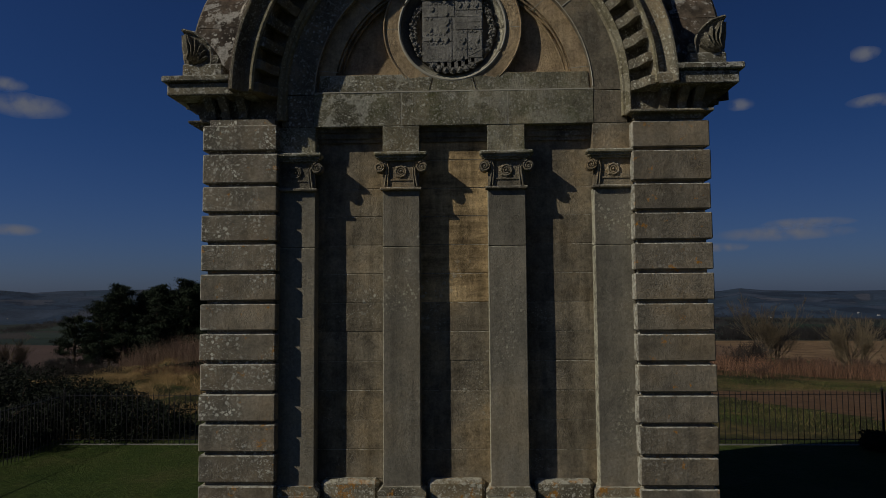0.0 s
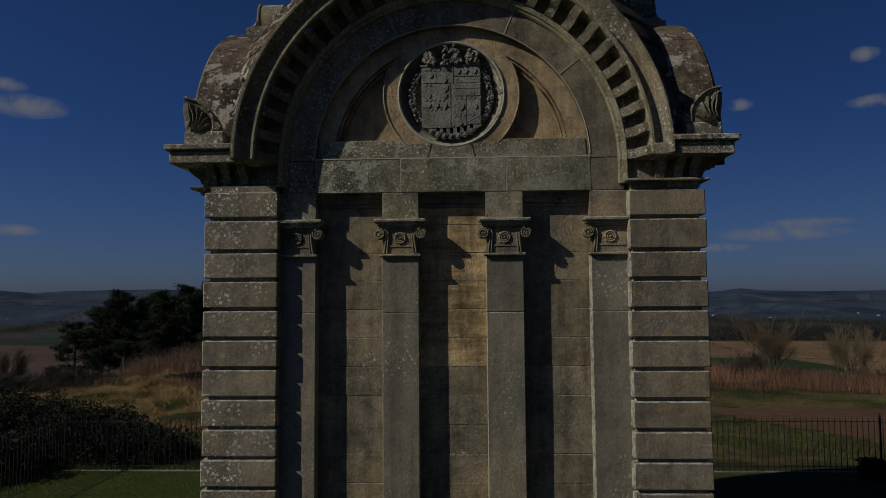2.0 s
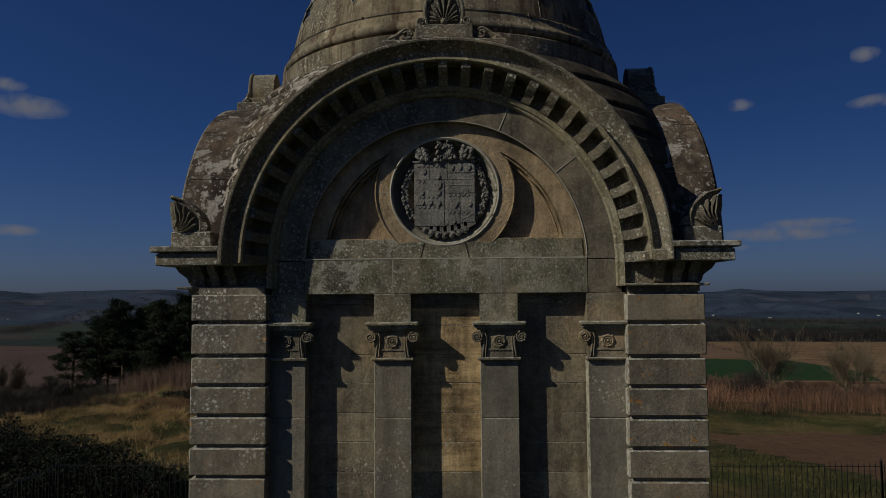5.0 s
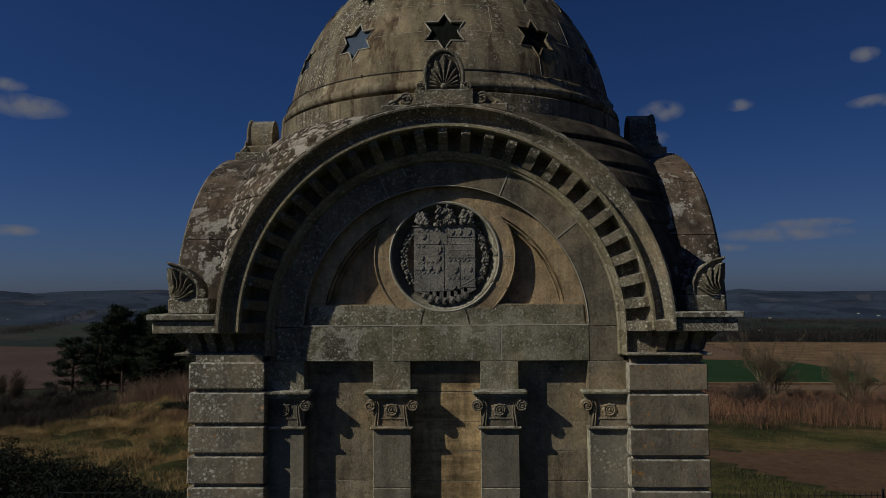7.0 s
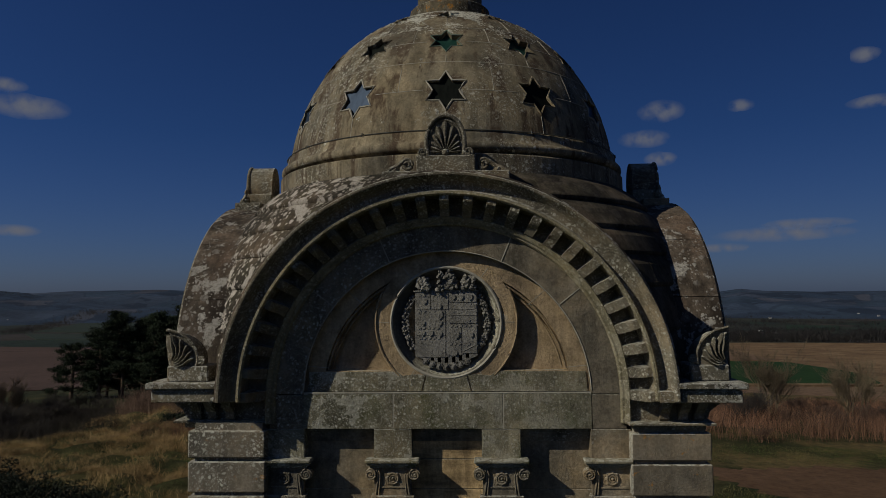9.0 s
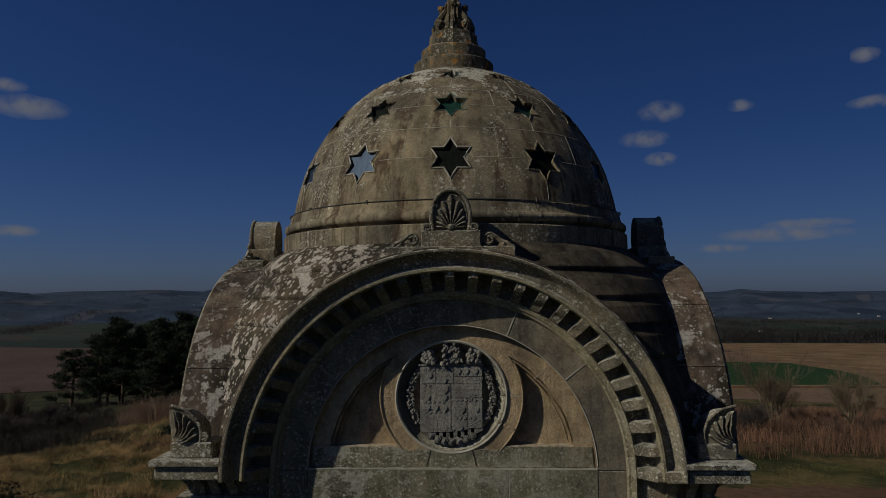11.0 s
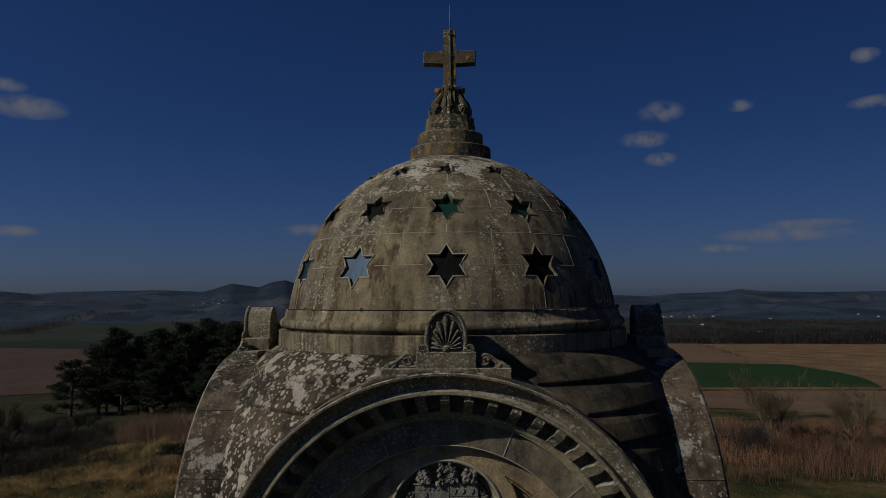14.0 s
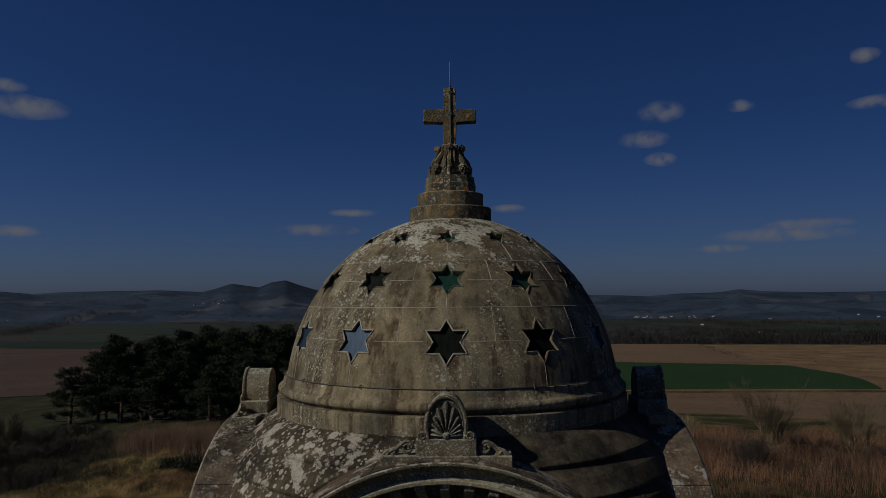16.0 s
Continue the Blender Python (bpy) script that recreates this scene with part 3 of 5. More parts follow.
for x, z, r in ((-0.22, 6.64, 0.024), (-0.07, 6.50, 0.034), (-0.07, 6.42, 0.024), (-0.07, 6.585, 0.020), (0.07, 6.68, 0.022), (0.15, 6.68, 0.022), (0.24, 6.68, 0.024), (0.10, 6.30, 0.030), (0.25, 6.30, 0.020), (-0.24, 6.42, 0.022), (-0.16, 6.32, 0.024), (-0.07, 6.31, 0.024), (0.09, 6.12, 0.018), (-0.24, 6.32, 0.022)):
    prism(bm, [(x - r, z + r), (x - r, z - 0.3 * r), (x, z - 1.3 * r), (x + r, z - 0.3 * r), (x + r, z + r)][::-1], yf - 0.016, yf)
    blob(bm, (x, yf - 0.008, z + r * 0.2), r * 0.55, 1, 0.3, (1, 0.6, 1))
for z, xa, xb in ((6.70, -0.29, 0.02), (6.54, -0.29, -0.16), (6.395, 0.03, 0.29), (6.215, 0.02, 0.29), (6.375, -0.29, -0.02), (6.275, -0.28, -0.02)):
    for k in range(int((xb - xa) / 0.046)):
        x = xa + 0.023 + 0.046 * k
        prism(bm, [(x + (0.019 if q % 2 == 0 else 0.008) * math.sin(q * math.pi / 5), z + (0.019 if q % 2 == 0 else 0.008) * math.cos(q * math.pi / 5)) for q in range(10)], yf - 0.011, yf)
for x0, z0, x1, z1 in ((0.17, 6.14, 0.29, 6.20), (-0.29, 6.20, -0.12, 6.10), (0.05, 6.50, 0.28, 6.50), (0.05, 6.56, 0.28, 6.56), (-0.15, 6.10, -0.15, 6.20)):
    tube(bm, [(x0, yf - 0.004, z0), (x1, yf - 0.004, z1)], 0.006, 5)
for k in range(40):
    blob(bm, (rnd.uniform(-0.29, 0.29), yf - 0.004, rnd.uniform(6.08, 6.72)), rnd.uniform(0.006, 0.011), 1, 0.4, (1, 0.7, 1))
shield = part("armorial_shield", bm, SLATE, tym, "dark grey carved coat of arms in quarters")
bm = bmesh.new()
for sx in (-1, 1):
    for k in range(150):
        a = radians(-40 + 80 * k / 149)
        r = 0.415 + rnd.uniform(-0.030, 0.030)
        blob(bm, (sx * r * math.cos(a), -TYM + rnd.uniform(0.035, 0.075), RZ + r * math.sin(a)), rnd.uniform(0.009, 0.018), 1, 0.4)
for a0, a1 in ((-40, 40), (140, 220)):
    arch_sweep(bm, [(0.388, TYM - 0.10), (0.392, TYM - 0.07), (0.415, TYM - 0.055), (0.438, TYM - 0.07), (0.442, TYM - 0.10)], a0, a1, 14, RZ)
part("garland", bm, SLATE, shield, "carved grey leaf garlands beside the shield")["kind"] = "stuff"
bm = bmesh.new()
for cx, w, hgt in ((0.0, 0.115, 0.20), (-0.23, 0.075, 0.13), (0.23, 0.075, 0.13)):
    for k in range(120):
        u = rnd.random()
        blob(bm, (cx + rnd.uniform(-1, 1) * w * (1 - 0.4 * u), -TYM + 0.005 + rnd.uniform(-0.02, 0.05), 6.755 + u * hgt), rnd.uniform(0.012, 0.026), 1, 0.5)
box(bm, -0.33, 0.33, -TYM + 0.015, -TYM + 0.10, 6.738, 6.752)
part("crest", bm, SLATE, shield, "three carved grey crests over the shield")
for k in range(7):
    bm = bmesh.new()
    a = radians(-118 + 56 * k / 6)
    x, z = 0.445 * math.cos(a), RZ + 0.445 * math.sin(a)
    tube(bm, [(x + 0.030 * math.cos(q / 8 * 2 * math.pi), -TYM + 0.022, z + 0.030 * math.sin(q / 8 * 2 * math.pi)) for q in range(9)], 0.010, 5)
    blob(bm, (x, -TYM + 0.025, z), 0.030, 1, 0.15)
    box(bm, x - 0.022, x + 0.022, -TYM + 0.025, -TYM + 0.09, z + 0.03, z + 0.11, 0.005)
    box(bm, x - 0.03, x + 0.03, -TYM + 0.02, -TYM + 0.09, z + 0.095, z + 0.115, 0.004)
    part("pendant_badge", bm, SLATE, shield)
for sx in (-1, 1):
    bar = [(sx * x, z) for x, z in [(0.255, 5.746), (1.395, 5.746), (1.380, 5.94), (0.50, 5.943), (0.44, 5.90), (0.30, 5.915), (0.215, 5.905)]]
    bm = bmesh.new()
    prism(bm, bar, -TYM - 0.012, -TYM + 0.05)
    part("foot_stone", bm, LINTEL, tym, "lichened stone at the foot of the tympanum")
bm = bmesh.new()
prism(bm, [(-0.24, 5.746), (0.24, 5.746), (0.20, 5.90), (0.10, 5.88), (-0.10, 5.88), (-0.20, 5.90)], -TYM - 0.014, -TYM + 0.05)
part("keystone", bm, LINTEL, tym, "green stained stone below the roundel")
for a0, a1 in ((-48, 28), (152, 228)):
    bm = bmesh.new()
    tube(bm, [(x, -TYM - 0.004, z) for x, z in arc(0, RZ, 0.71, a0, a1, 24)], 0.013, 6)
    part("ring_edge", bm, ROSE, tym)
bm = bmesh.new()


def joint(x0, z0, x1, z1, y, t=0.006):
    d = Vector((x1 - x0, 0, z1 - z0)).normalized() * t * 0.5
    u = Vector((-d.z, 0, d.x))
    a, b = Vector((x0, y, z0)), Vector((x1, y, z1))
    loft(bm, [[p + u + s for s in (Vector((0, -0.002, 0)), Vector((0, 0.004, 0)))] + [p - u + s for s in (Vector((0, 0.004, 0)), Vector((0, -0.002, 0)))] for p in (a, b)])


for a in (0, 52, 128, 180, 236, 304):
    c, s = math.cos(radians(a)), math.sin(radians(a))
    joint(0.575 * c, RZ + 0.575 * s, 0.695 * c, RZ + 0.695 * s, -TYM)
for sx in (-1, 1):
    joint(sx * 0.20, RZ - 0.54, sx * 0.245, 5.745, -TYM)
    joint(sx * 0.82, 6.60, sx * 0.995, 6.75, -TYM)
    joint(sx * 1.19, 5.98, sx * 1.41, 6.0, -TYM)
    joint(sx * 0.85, 5.745, sx * 0.85, 5.945, -TYM)
joint(-1.42, 5.742, 1.42, 5.742, -PIL - 0.004, 0.012)
for x in (-0.529, 0.559):
    joint(x, 5.39, x, 5.738, -PIL - 0.002, 0.009)
for a in (38.15, 67.15, 113.15, 142.15):
    c, s = math.cos(radians(a)), math.sin(radians(a))
    joint(1.43 * c, CZ + 0.02 + 1.43 * s, 1.70 * c, CZ + 0.02 + 1.70 * s, -PIL - 0.001, 0.011)
tube(bm, [(x, -PIL + 0.001, z) for x, z in arc(0, CZ + 0.02, 1.424, 2, 178, 60)], 0.006, 4)
part("mortar_joint", bm, MORTAR, tym)["kind"] = "stuff"


def palmette(bm, cx, y, z0, half, hgt, side=0, count=9, only=None, sway=0.0, deep=1.0):
    """Radiating ridged leaves on a front face; side: -1 or 1 for one half alone."""
    for k in range(count) if only is None else (only,):
        a = radians(6 + 168 * k / (count - 1)) if side == 0 else (radians(6 + 82 * k / (count - 1)) if side > 0 else radians(92 + 82 * k / (count - 1)))
        c, s = math.cos(a), math.sin(a)
        reach = 1 / math.sqrt((c / half) ** 2 + (s / hgt) ** 2)
        gap = radians((168 if side == 0 else 82) / (count - 1))
        rings = []
        for t, w in ((0.16, 0.20), (0.40, 0.42), (0.62, 0.46), (0.80, 0.47), (0.92, 0.36), (0.985, 0.12)):
            d = reach * t
            wide = max(0.005, w * d * gap * (0.75 + 0.25 * abs(s)))
            bend = sway * math.sin(t * math.pi * 1.6)
            px, pz = cx + math.cos(a + bend) * d, z0 + math.sin(a + bend) * d
            if side < 0:
                px = min(px, cx - wide * 0.6)
            lift = deep * (0.012 + 0.030 * math.sin(min(1, t) * 2.6))
            rings.append([(px - s * wide, y, pz + c * wide), (px - s * wide * 0.5, y - lift * 0.8, pz + c * wide * 0.5), (px, y - lift, pz), (px + s * wide * 0.5, y - lift * 0.8, pz - c * wide * 0.5), (px + s * wide, y, pz - c * wide)])
        loft(bm, rings)


# crowning ornament of a gable
PX, PW = 0.015, 2.77
bm = bmesh.new()
box(bm, PX - 0.29, PX + 0.29, -PW, -2.40, 7.84, 8.07, 0.008)
box(bm, PX - 0.31, PX + 0.31, -PW - 0.02, -2.38, 7.86, 7.915, 0.006)
orn = fpart("gable_ornament", bm, CORNICE, "carved palmette on its block over the arch")
bm = bmesh.new()
edge = [(PX + 0.19 * math.cos(radians(a)) * (1.0 if a < 35 or a > 145 else 1.0), 8.17 + (0.30 * math.sin(radians(a)) ** 0.85 if 0 < a < 180 else 0)) for a in range(0, 181, 12)]
edge = [(PX + 0.175, 8.072)] + edge + [(PX - 0.175, 8.072)]
prism(bm, edge, -PW + 0.035, -2.42)
tube(bm, [(x, -PW + 0.02, z) for x, z in edge], 0.021, 8)
tube(bm, [(PX + (x - PX) * 0.84, -PW + 0.03, 8.10 + (z - 8.10) * 0.88) for x, z in edge], 0.010, 6)
for flip in (-1, 1):
    tube(bm, [(x, -PW + 0.01, z) for x, z in spiral(PX + flip * 0.225, 8.10, 0.045, 0.01, 1.5, radians(-90), flip)], 0.014, 6)
    blob(bm, (PX + flip * 0.225, -PW + 0.03, 8.10), 0.045, 1, 0, (1, 0.4, 1))
part("palmette_slab", bm, CORNICE, orn)
bm = bmesh.new()
blob(bm, (PX, -PW + 0.02, 8.10), 0.042, 1, 0)
part("palmette_heart", bm, CORNICE, orn)
for k in range(11):
    bm = bmesh.new()
    palmette(bm, PX, -PW + 0.034, 8.095, 0.15, 0.325, 0, 11, k)
    part("palmette_leaf", bm, CORNICE, orn)
for flip in (-1, 1):
    bm = bmesh.new()
    x = PX + flip * 0.375
    tube(bm, [(q, -2.72, z) for q, z in spiral(x, 7.985, 0.062, 0.012, 1.7, radians(20), flip)], 0.018, 6)
    blob(bm, (x, -2.69, 7.985), 0.065, 1, 0, (1, 0.5, 1))
    tube(bm, [(x + flip * 0.05, -2.71, 8.02), (x + flip * 0.11, -2.71, 7.97), (x + flip * 0.17, -2.71, 7.945), (x + flip * 0.215, -2.71, 7.90)], 0.024, 6, 0.030)
    blob(bm, (x + flip * 0.13, -2.70, 7.93), 0.05, 1, 0.3)
    blob(bm, (x + flip * 0.20, -2.70, 7.91), 0.035, 1, 0.3)
    box(bm, min(x - flip * 0.07, x + flip * 0.25), max(x - flip * 0.07, x + flip * 0.25), -2.78, -2.45, 7.80, 7.915, 0.008)
    part("side_scroll", bm, CORNICE, orn, "carved leaf scroll")

# corner cornices over the piers with their ornaments
corner_parts = []


def cpart(name, bm, mat, label="", parent=None, smooth=False):
    ob = part(name, bm, mat, parent or house, label, smooth)
    if parent is None:
        corner_parts.append(ob)
    return ob


bm = bmesh.new()
box(bm, 1.80, 2.495, -2.635, -1.80, 5.395, 5.448)
box(bm, 1.74, 2.565, -2.73, -1.74, 5.448, 5.474, 0.006)
cpart("bed_moulding", bm, CORNICE)
bm = bmesh.new()
box(bm, 1.80, 2.48, -2.57, -1.80, 5.474, 5.70)
cpart("frieze_block", bm, CORNICE)
bm = bmesh.new()
box(bm, 2.00, 2.765, -2.868, -2.00, 5.682, 5.797, 0.008)
box(bm, 2.08, 2.74, -2.845, -2.08, 5.797, 5.812)
cor = cpart("corner_cornice", bm, CRUST, "corner cornice slab with pale lichen")
bm = bmesh.new()
box(bm, 2.16, 2.81, -2.912, -2.16, 5.812, 5.872, 0.010)
part("top_slab", bm, CRUST, cor, "lichened top slab")
bprof = [(0.0, 5.476), (-0.045, 5.476), (-0.075, 5.50), (-0.095, 5.56), (-0.18, 5.62), (-0.225, 5.682), (0.0, 5.682)]
for x in (2.10, 2.28, 2.43):
    bm = bmesh.new()
    loft(bm, [[(q, -2.565 + y, z) for y, z in bprof] for q in (x - 0.042, x + 0.042)])
    part("bracket", bm, CORNICE, cor)
    bm = bmesh.new()
    loft(bm, [[(2.475 - y, -q - 0.06, z) for y, z in bprof] for q in (x - 0.042, x + 0.042)])
    part("bracket", bm, CORNICE, cor)
bm = bmesh.new()
box(bm, 2.335, 2.695, -2.745, -2.335, 5.872, 6.025, 0.012)
con = cpart("corner_ornament", bm, CRUST, "folded palmette on its block at the corner")
bm = bmesh.new()
rings = []
for k in range(9):
    t = k / 8
    z = 6.025 + 0.345 * t
    c = 2.685 - 0.26 * math.sqrt(max(0.0, 1 - t ** 2)) - 0.025
    rings.append([(c, -2.725, z), (2.665, -2.725, z), (2.665, -(c + 0.05), z), (c, -(c + 0.05), z)])
loft(bm, rings)
rim = [(2.675 - 0.275 * math.sqrt(max(0, 1 - (k / 10) ** 2)), 6.03 + 0.35 * k / 10) for k in range(11)]
for face in (0, 1):
    had = set(bm.verts)
    tube(bm, [(x, -2.735, z) for x, z in rim], 0.016, 6)
    tube(bm, [(x, -2.735, z) for x, z in spiral(2.375, 6.075, 0.045, 0.01, 1.6, radians(-60), -1)], 0.014, 6)
    blob(bm, (2.375, -2.72, 6.075), 0.042, 1, 0, (1, 0.4, 1))
    if face:
        for v in bm.verts:
            if v not in had:
                v.co.x, v.co.y = 2.665 - (v.co.y + 2.725), -(v.co.x + 0.055)
part("folded_palmette", bm, CORNICE, con)
for face in (0, 1):
    for k in range(6):
        bm = bmesh.new()
        palmette(bm, 2.668, -2.725, 6.03, 0.235, 0.31, -1, 6, k, 0.20, 1.5)
        if face:
            for v in bm.verts:
                v.co.x, v.co.y = 2.665 - (v.co.y + 2.725), -(v.co.x + 0.055)
        part("palmette_leaf", bm, CORNICE, con)

for ob in con.children:  # the fold of the palmette sways out towards its tip
    for v in ob.data.vertices:
        t = max(0.0, (v.co.z - 6.025) / 0.345)
        push = 0.014 * t * t - 0.016 * math.sin(min(1.0, t) * math.pi)
        v.co.x, v.co.y = v.co.x + push, v.co.y - push

# roof of overlapping slab courses between the gables, trimmed to the square inside the arches
COURSES = [(2.20, 8.04, 2.575, 7.715), (2.55, 7.725, 2.785, 7.42), (2.765, 7.43, 2.935, 7.14), (2.915, 7.15, 3.07, 6.80), (3.05, 6.81, 3.20, 6.34), (3.18, 6.35, 3.33, 5.70)]
roofs = []
for n, (r0, z0, r1, z1) in enumerate(COURSES):
    for q in range(4):
        count = 4 if n < 4 else 3
        for s in range(count):
            a0, a1 = radians(90 * q + 90 * s / count), radians(90 * q + 90 * (s + 1) / count - 0.05)
            bm = bmesh.new()
            dz = random.uniform(-0.004, 0.004)
            prof = [(r0, z0), (r0 + (r1 - r0) * 0.5 + 0.025, z0 + (z1 - z0) * 0.5 + 0.035), (r1 + 0.016, z1 + 0.034), (r1 + 0.024, z1 + 0.018), (r1 + 0.014, z1 - 0.014), (r1 - 0.10, z1 - 0.06), (r0 - 0.12, z0 - 0.12)]
            loft(bm, [[(r * math.sin(a0 + (a1 - a0) * i / 8), -r * math.cos(a0 + (a1 - a0) * i / 8), z + dz) for r, z in prof] for i in range(9)])
            for co, no in (((2.43, 0, 0), (1, 0, 0)), ((-2.43, 0, 0), (-1, 0, 0)), ((0, 2.43, 0), (0, 1, 0)), ((0, -2.43, 0), (0, -1, 0))):
                bmesh.ops.bisect_plane(bm, geom=list(bm.verts) + list(bm.edges) + list(bm.faces), plane_co=co, plane_no=no, clear_outer=True)
                bmesh.ops.holes_fill(bm, edges=[e for e in bm.edges if e.is_boundary])
            if len(bm.faces) > 3:
                roofs.append(bm)
            else:
                bm.free()
bm = bmesh.new()
lathe(bm, [(0.01, 7.70), (2.1, 7.70), (2.6, 7.2), (2.85, 6.7), (3.05, 6.2), (3.2, 5.5)], 48)
for co, no in (((2.36, 0, 0), (1, 0, 0)), ((-2.36, 0, 0), (-1, 0, 0)), ((0, 2.36, 0), (0, 1, 0)), ((0, -2.36, 0), (0, -1, 0))):
    bmesh.ops.bisect_plane(bm, geom=list(bm.verts) + list(bm.edges) + list(bm.faces), plane_co=co, plane_no=no, clear_outer=True)
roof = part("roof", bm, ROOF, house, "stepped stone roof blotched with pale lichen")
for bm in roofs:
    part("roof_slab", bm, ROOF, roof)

# drum, moulded ring and dome
bm = bmesh.new()
lathe(bm, [(2.27, 7.5), (2.275, 7.94), (2.272, 8.182), (2.262, 8.194), (2.19, 8.198)], 120)
drum = part("drum", bm, DOME, house, "plain round stone drum")
bm = bmesh.new()
lathe(bm, [(2.19, 8.19), (2.20, 8.222), (2.228, 8.226), (2.252, 8.246), (2.262, 8.276), (2.256, 8.308), (2.236, 8.328), (2.214, 8.332), (2.212, 8.346), (2.204, 8.352), (2.196, 8.385), (2.186, 8.42), (2.178, 8.455), (2.12, 8.46)], 144)
part("dome_base_moulding", bm, DOME, house, "rounded moulding below the dome", True)


def dome_r(z, shell=0.0):
    return (2.172 - shell) * math.sqrt(max(0.0, 1 - ((z - 8.1) / (2.40 - shell)) ** 2))


bm = bmesh.new()
prof = [(dome_r(8.44 + 2.02 * k / 30), 8.44 + 2.02 * k / 30) for k in range(31)]
inner = [(dome_r(8.44 + 1.80 * k / 20, 0.22), 8.44 + 1.80 * k / 20) for k in range(21)]
rings = []
for i in range(144):
    a = 2 * math.pi * i / 144
    rings.append([(r * math.sin(a), -r * math.cos(a), z) for r, z in prof + inner[::-1]])
loft(bm, rings, closed_ring=True, caps=False, closed_path=True)
dome = part("dome", bm, DOME, house, "stone dome pierced with six-pointed stars", True)


def star_frame(az, zc):
    """Axes on the dome's skin: place, across, up the slope, outward."""
    r = dome_r(zc)
    slope = (dome_r(zc + 0.01) - dome_r(zc - 0.01)) / 0.02
    e_r = Vector((math.sin(az), -math.cos(az), 0))
    up = (e_r * slope + Vector((0, 0, 1))).normalized()
    across = Vector((math.cos(az), math.sin(az), 0))
    return e_r * r + Vector((0, 0, zc)), across, up, across.cross(up).normalized()


def star_points(R):
    return [(R * (1 if k % 2 == 0 else 0.577) * math.sin(k * math.pi / 6), R * (1 if k % 2 == 0 else 0.577) * math.cos(k * math.pi / 6)) for k in range(12)]


STARS = [(8.935, 0.245), (9.615, 0.205), (10.13, 0.150)]
cut = bmesh.new()
for zc, R in STARS:
    for k in range(12):
        o, u, w, nrm = star_frame(radians(30 * k), zc)
        if nrm.dot(Vector((o.x, o.y, 0))) < 0:
            nrm = -nrm
        loft(cut, [[o + u * x + w * y + nrm * d for x, y in star_points(R)] for d in (-0.55, 0.12)])
bmesh.ops.recalc_face_normals(cut, faces=cut.faces)
cut_mesh = bpy.data.meshes.new("cut")
cut.to_mesh(cut_mesh)
cut.free()
cutter = new("cut", cut_mesh)
mod = dome.modifiers.new("stars", "BOOLEAN")
mod.operation, mod.solver, mod.object = "DIFFERENCE", "EXACT", cutter
bpy.context.view_layer.update()
done = bpy.data.meshes.new_from_object(dome.evaluated_get(bpy.context.evaluated_depsgraph_get()))
dome.modifiers.clear()
dome.data = done
bpy.data.objects.remove(cutter)
done.set_sharp_from_angle(angle=radians(35))
for zc, R in STARS:
    for k in range(12):
        o, u, w, nrm = star_frame(radians(30 * k), zc)
        if nrm.dot(Vector((o.x, o.y, 0))) < 0:
            nrm = -nrm
        bm = bmesh.new()
        tilt = random.uniform(-0.010, 0.010)
        loft(bm, [[o + u * x + w * y + nrm * (d + tilt * x) for x, y in star_points(R * 1.04)] for d in ((-0.045, -0.035) if zc < 9.5 else (-0.07, -0.06))])
        sheenless = k in (0, 1) if zc < 9.5 else k in (10, 11)
        pane = part("star_pane", bm, GLASS_DARK if sheenless else GLASS_GREEN if zc > 9.5 else GLASS_SKY, dome, "dark glass pane without sky gloss" if sheenless else "green glass pane" if zc > 9.5 else "glass pane tinted with reflected sky blue")
        bm = bmesh.new()
        pts = [o + u * x + w * y for x, y in star_points(R * 1.035)]
        pts = [p + nrm * 0.003 + Vector((p.x, p.y, 0)).normalized() * (dome_r(p.z) - Vector((p.x, p.y)).length) for p in pts]
        full = []
        for i in range(12):
            full += [pts[i].lerp(pts[(i + 1) % 12], t) for t in (0, 0.5)]
        tube(bm, full + [full[0]], 0.011 if zc < 9.4 else 0.007, 5)
        part("star_rim", bm, MORTAR if zc < 9.4 and k != 1 else PATINA if k == 0 and zc < 9.8 else DOME, pane)
bm = bmesh.new()


def dome_line(points, t=0.0048):
    tube(bm, points, t, 4)


for zc, gap in ((8.94, 7.0), (9.30, 0), (9.60, 7.5), (9.83, 0)):
    for k in range(12):
        a0, a1 = 30 * k + gap, 30 * k + 30 - gap
        r = dome_r(zc) - 0.001
        dome_line([(r * math.sin(radians(a0 + (a1 - a0) * i / 8)), -r * math.cos(radians(a0 + (a1 - a0) * i / 8)), zc) for i in range(9)])
for za, zb, off in ((8.46, 8.68, 0), (8.94, 9.30, 15), (9.60, 9.83, 17), (9.83, 10.05, 0), (9.30, 9.40, 0)):
    for k in range(12):
        a = radians(30 * k + off)
        dome_line([((dome_r(za + (zb - za) * i / 4) - 0.001) * math.sin(a), -(dome_r(za + (zb - za) * i / 4) - 0.001) * math.cos(a), za + (zb - za) * i / 4) for i in range(5)])
for k in range(16):
    a = radians(22.5 * k + 8)
    dome_line([(2.268 * math.sin(a), -2.268 * math.cos(a), z) for z in (7.95, 8.19)], 0.005)
part("mortar_joint", bm, MORTAR, dome)["kind"] = "stuff"

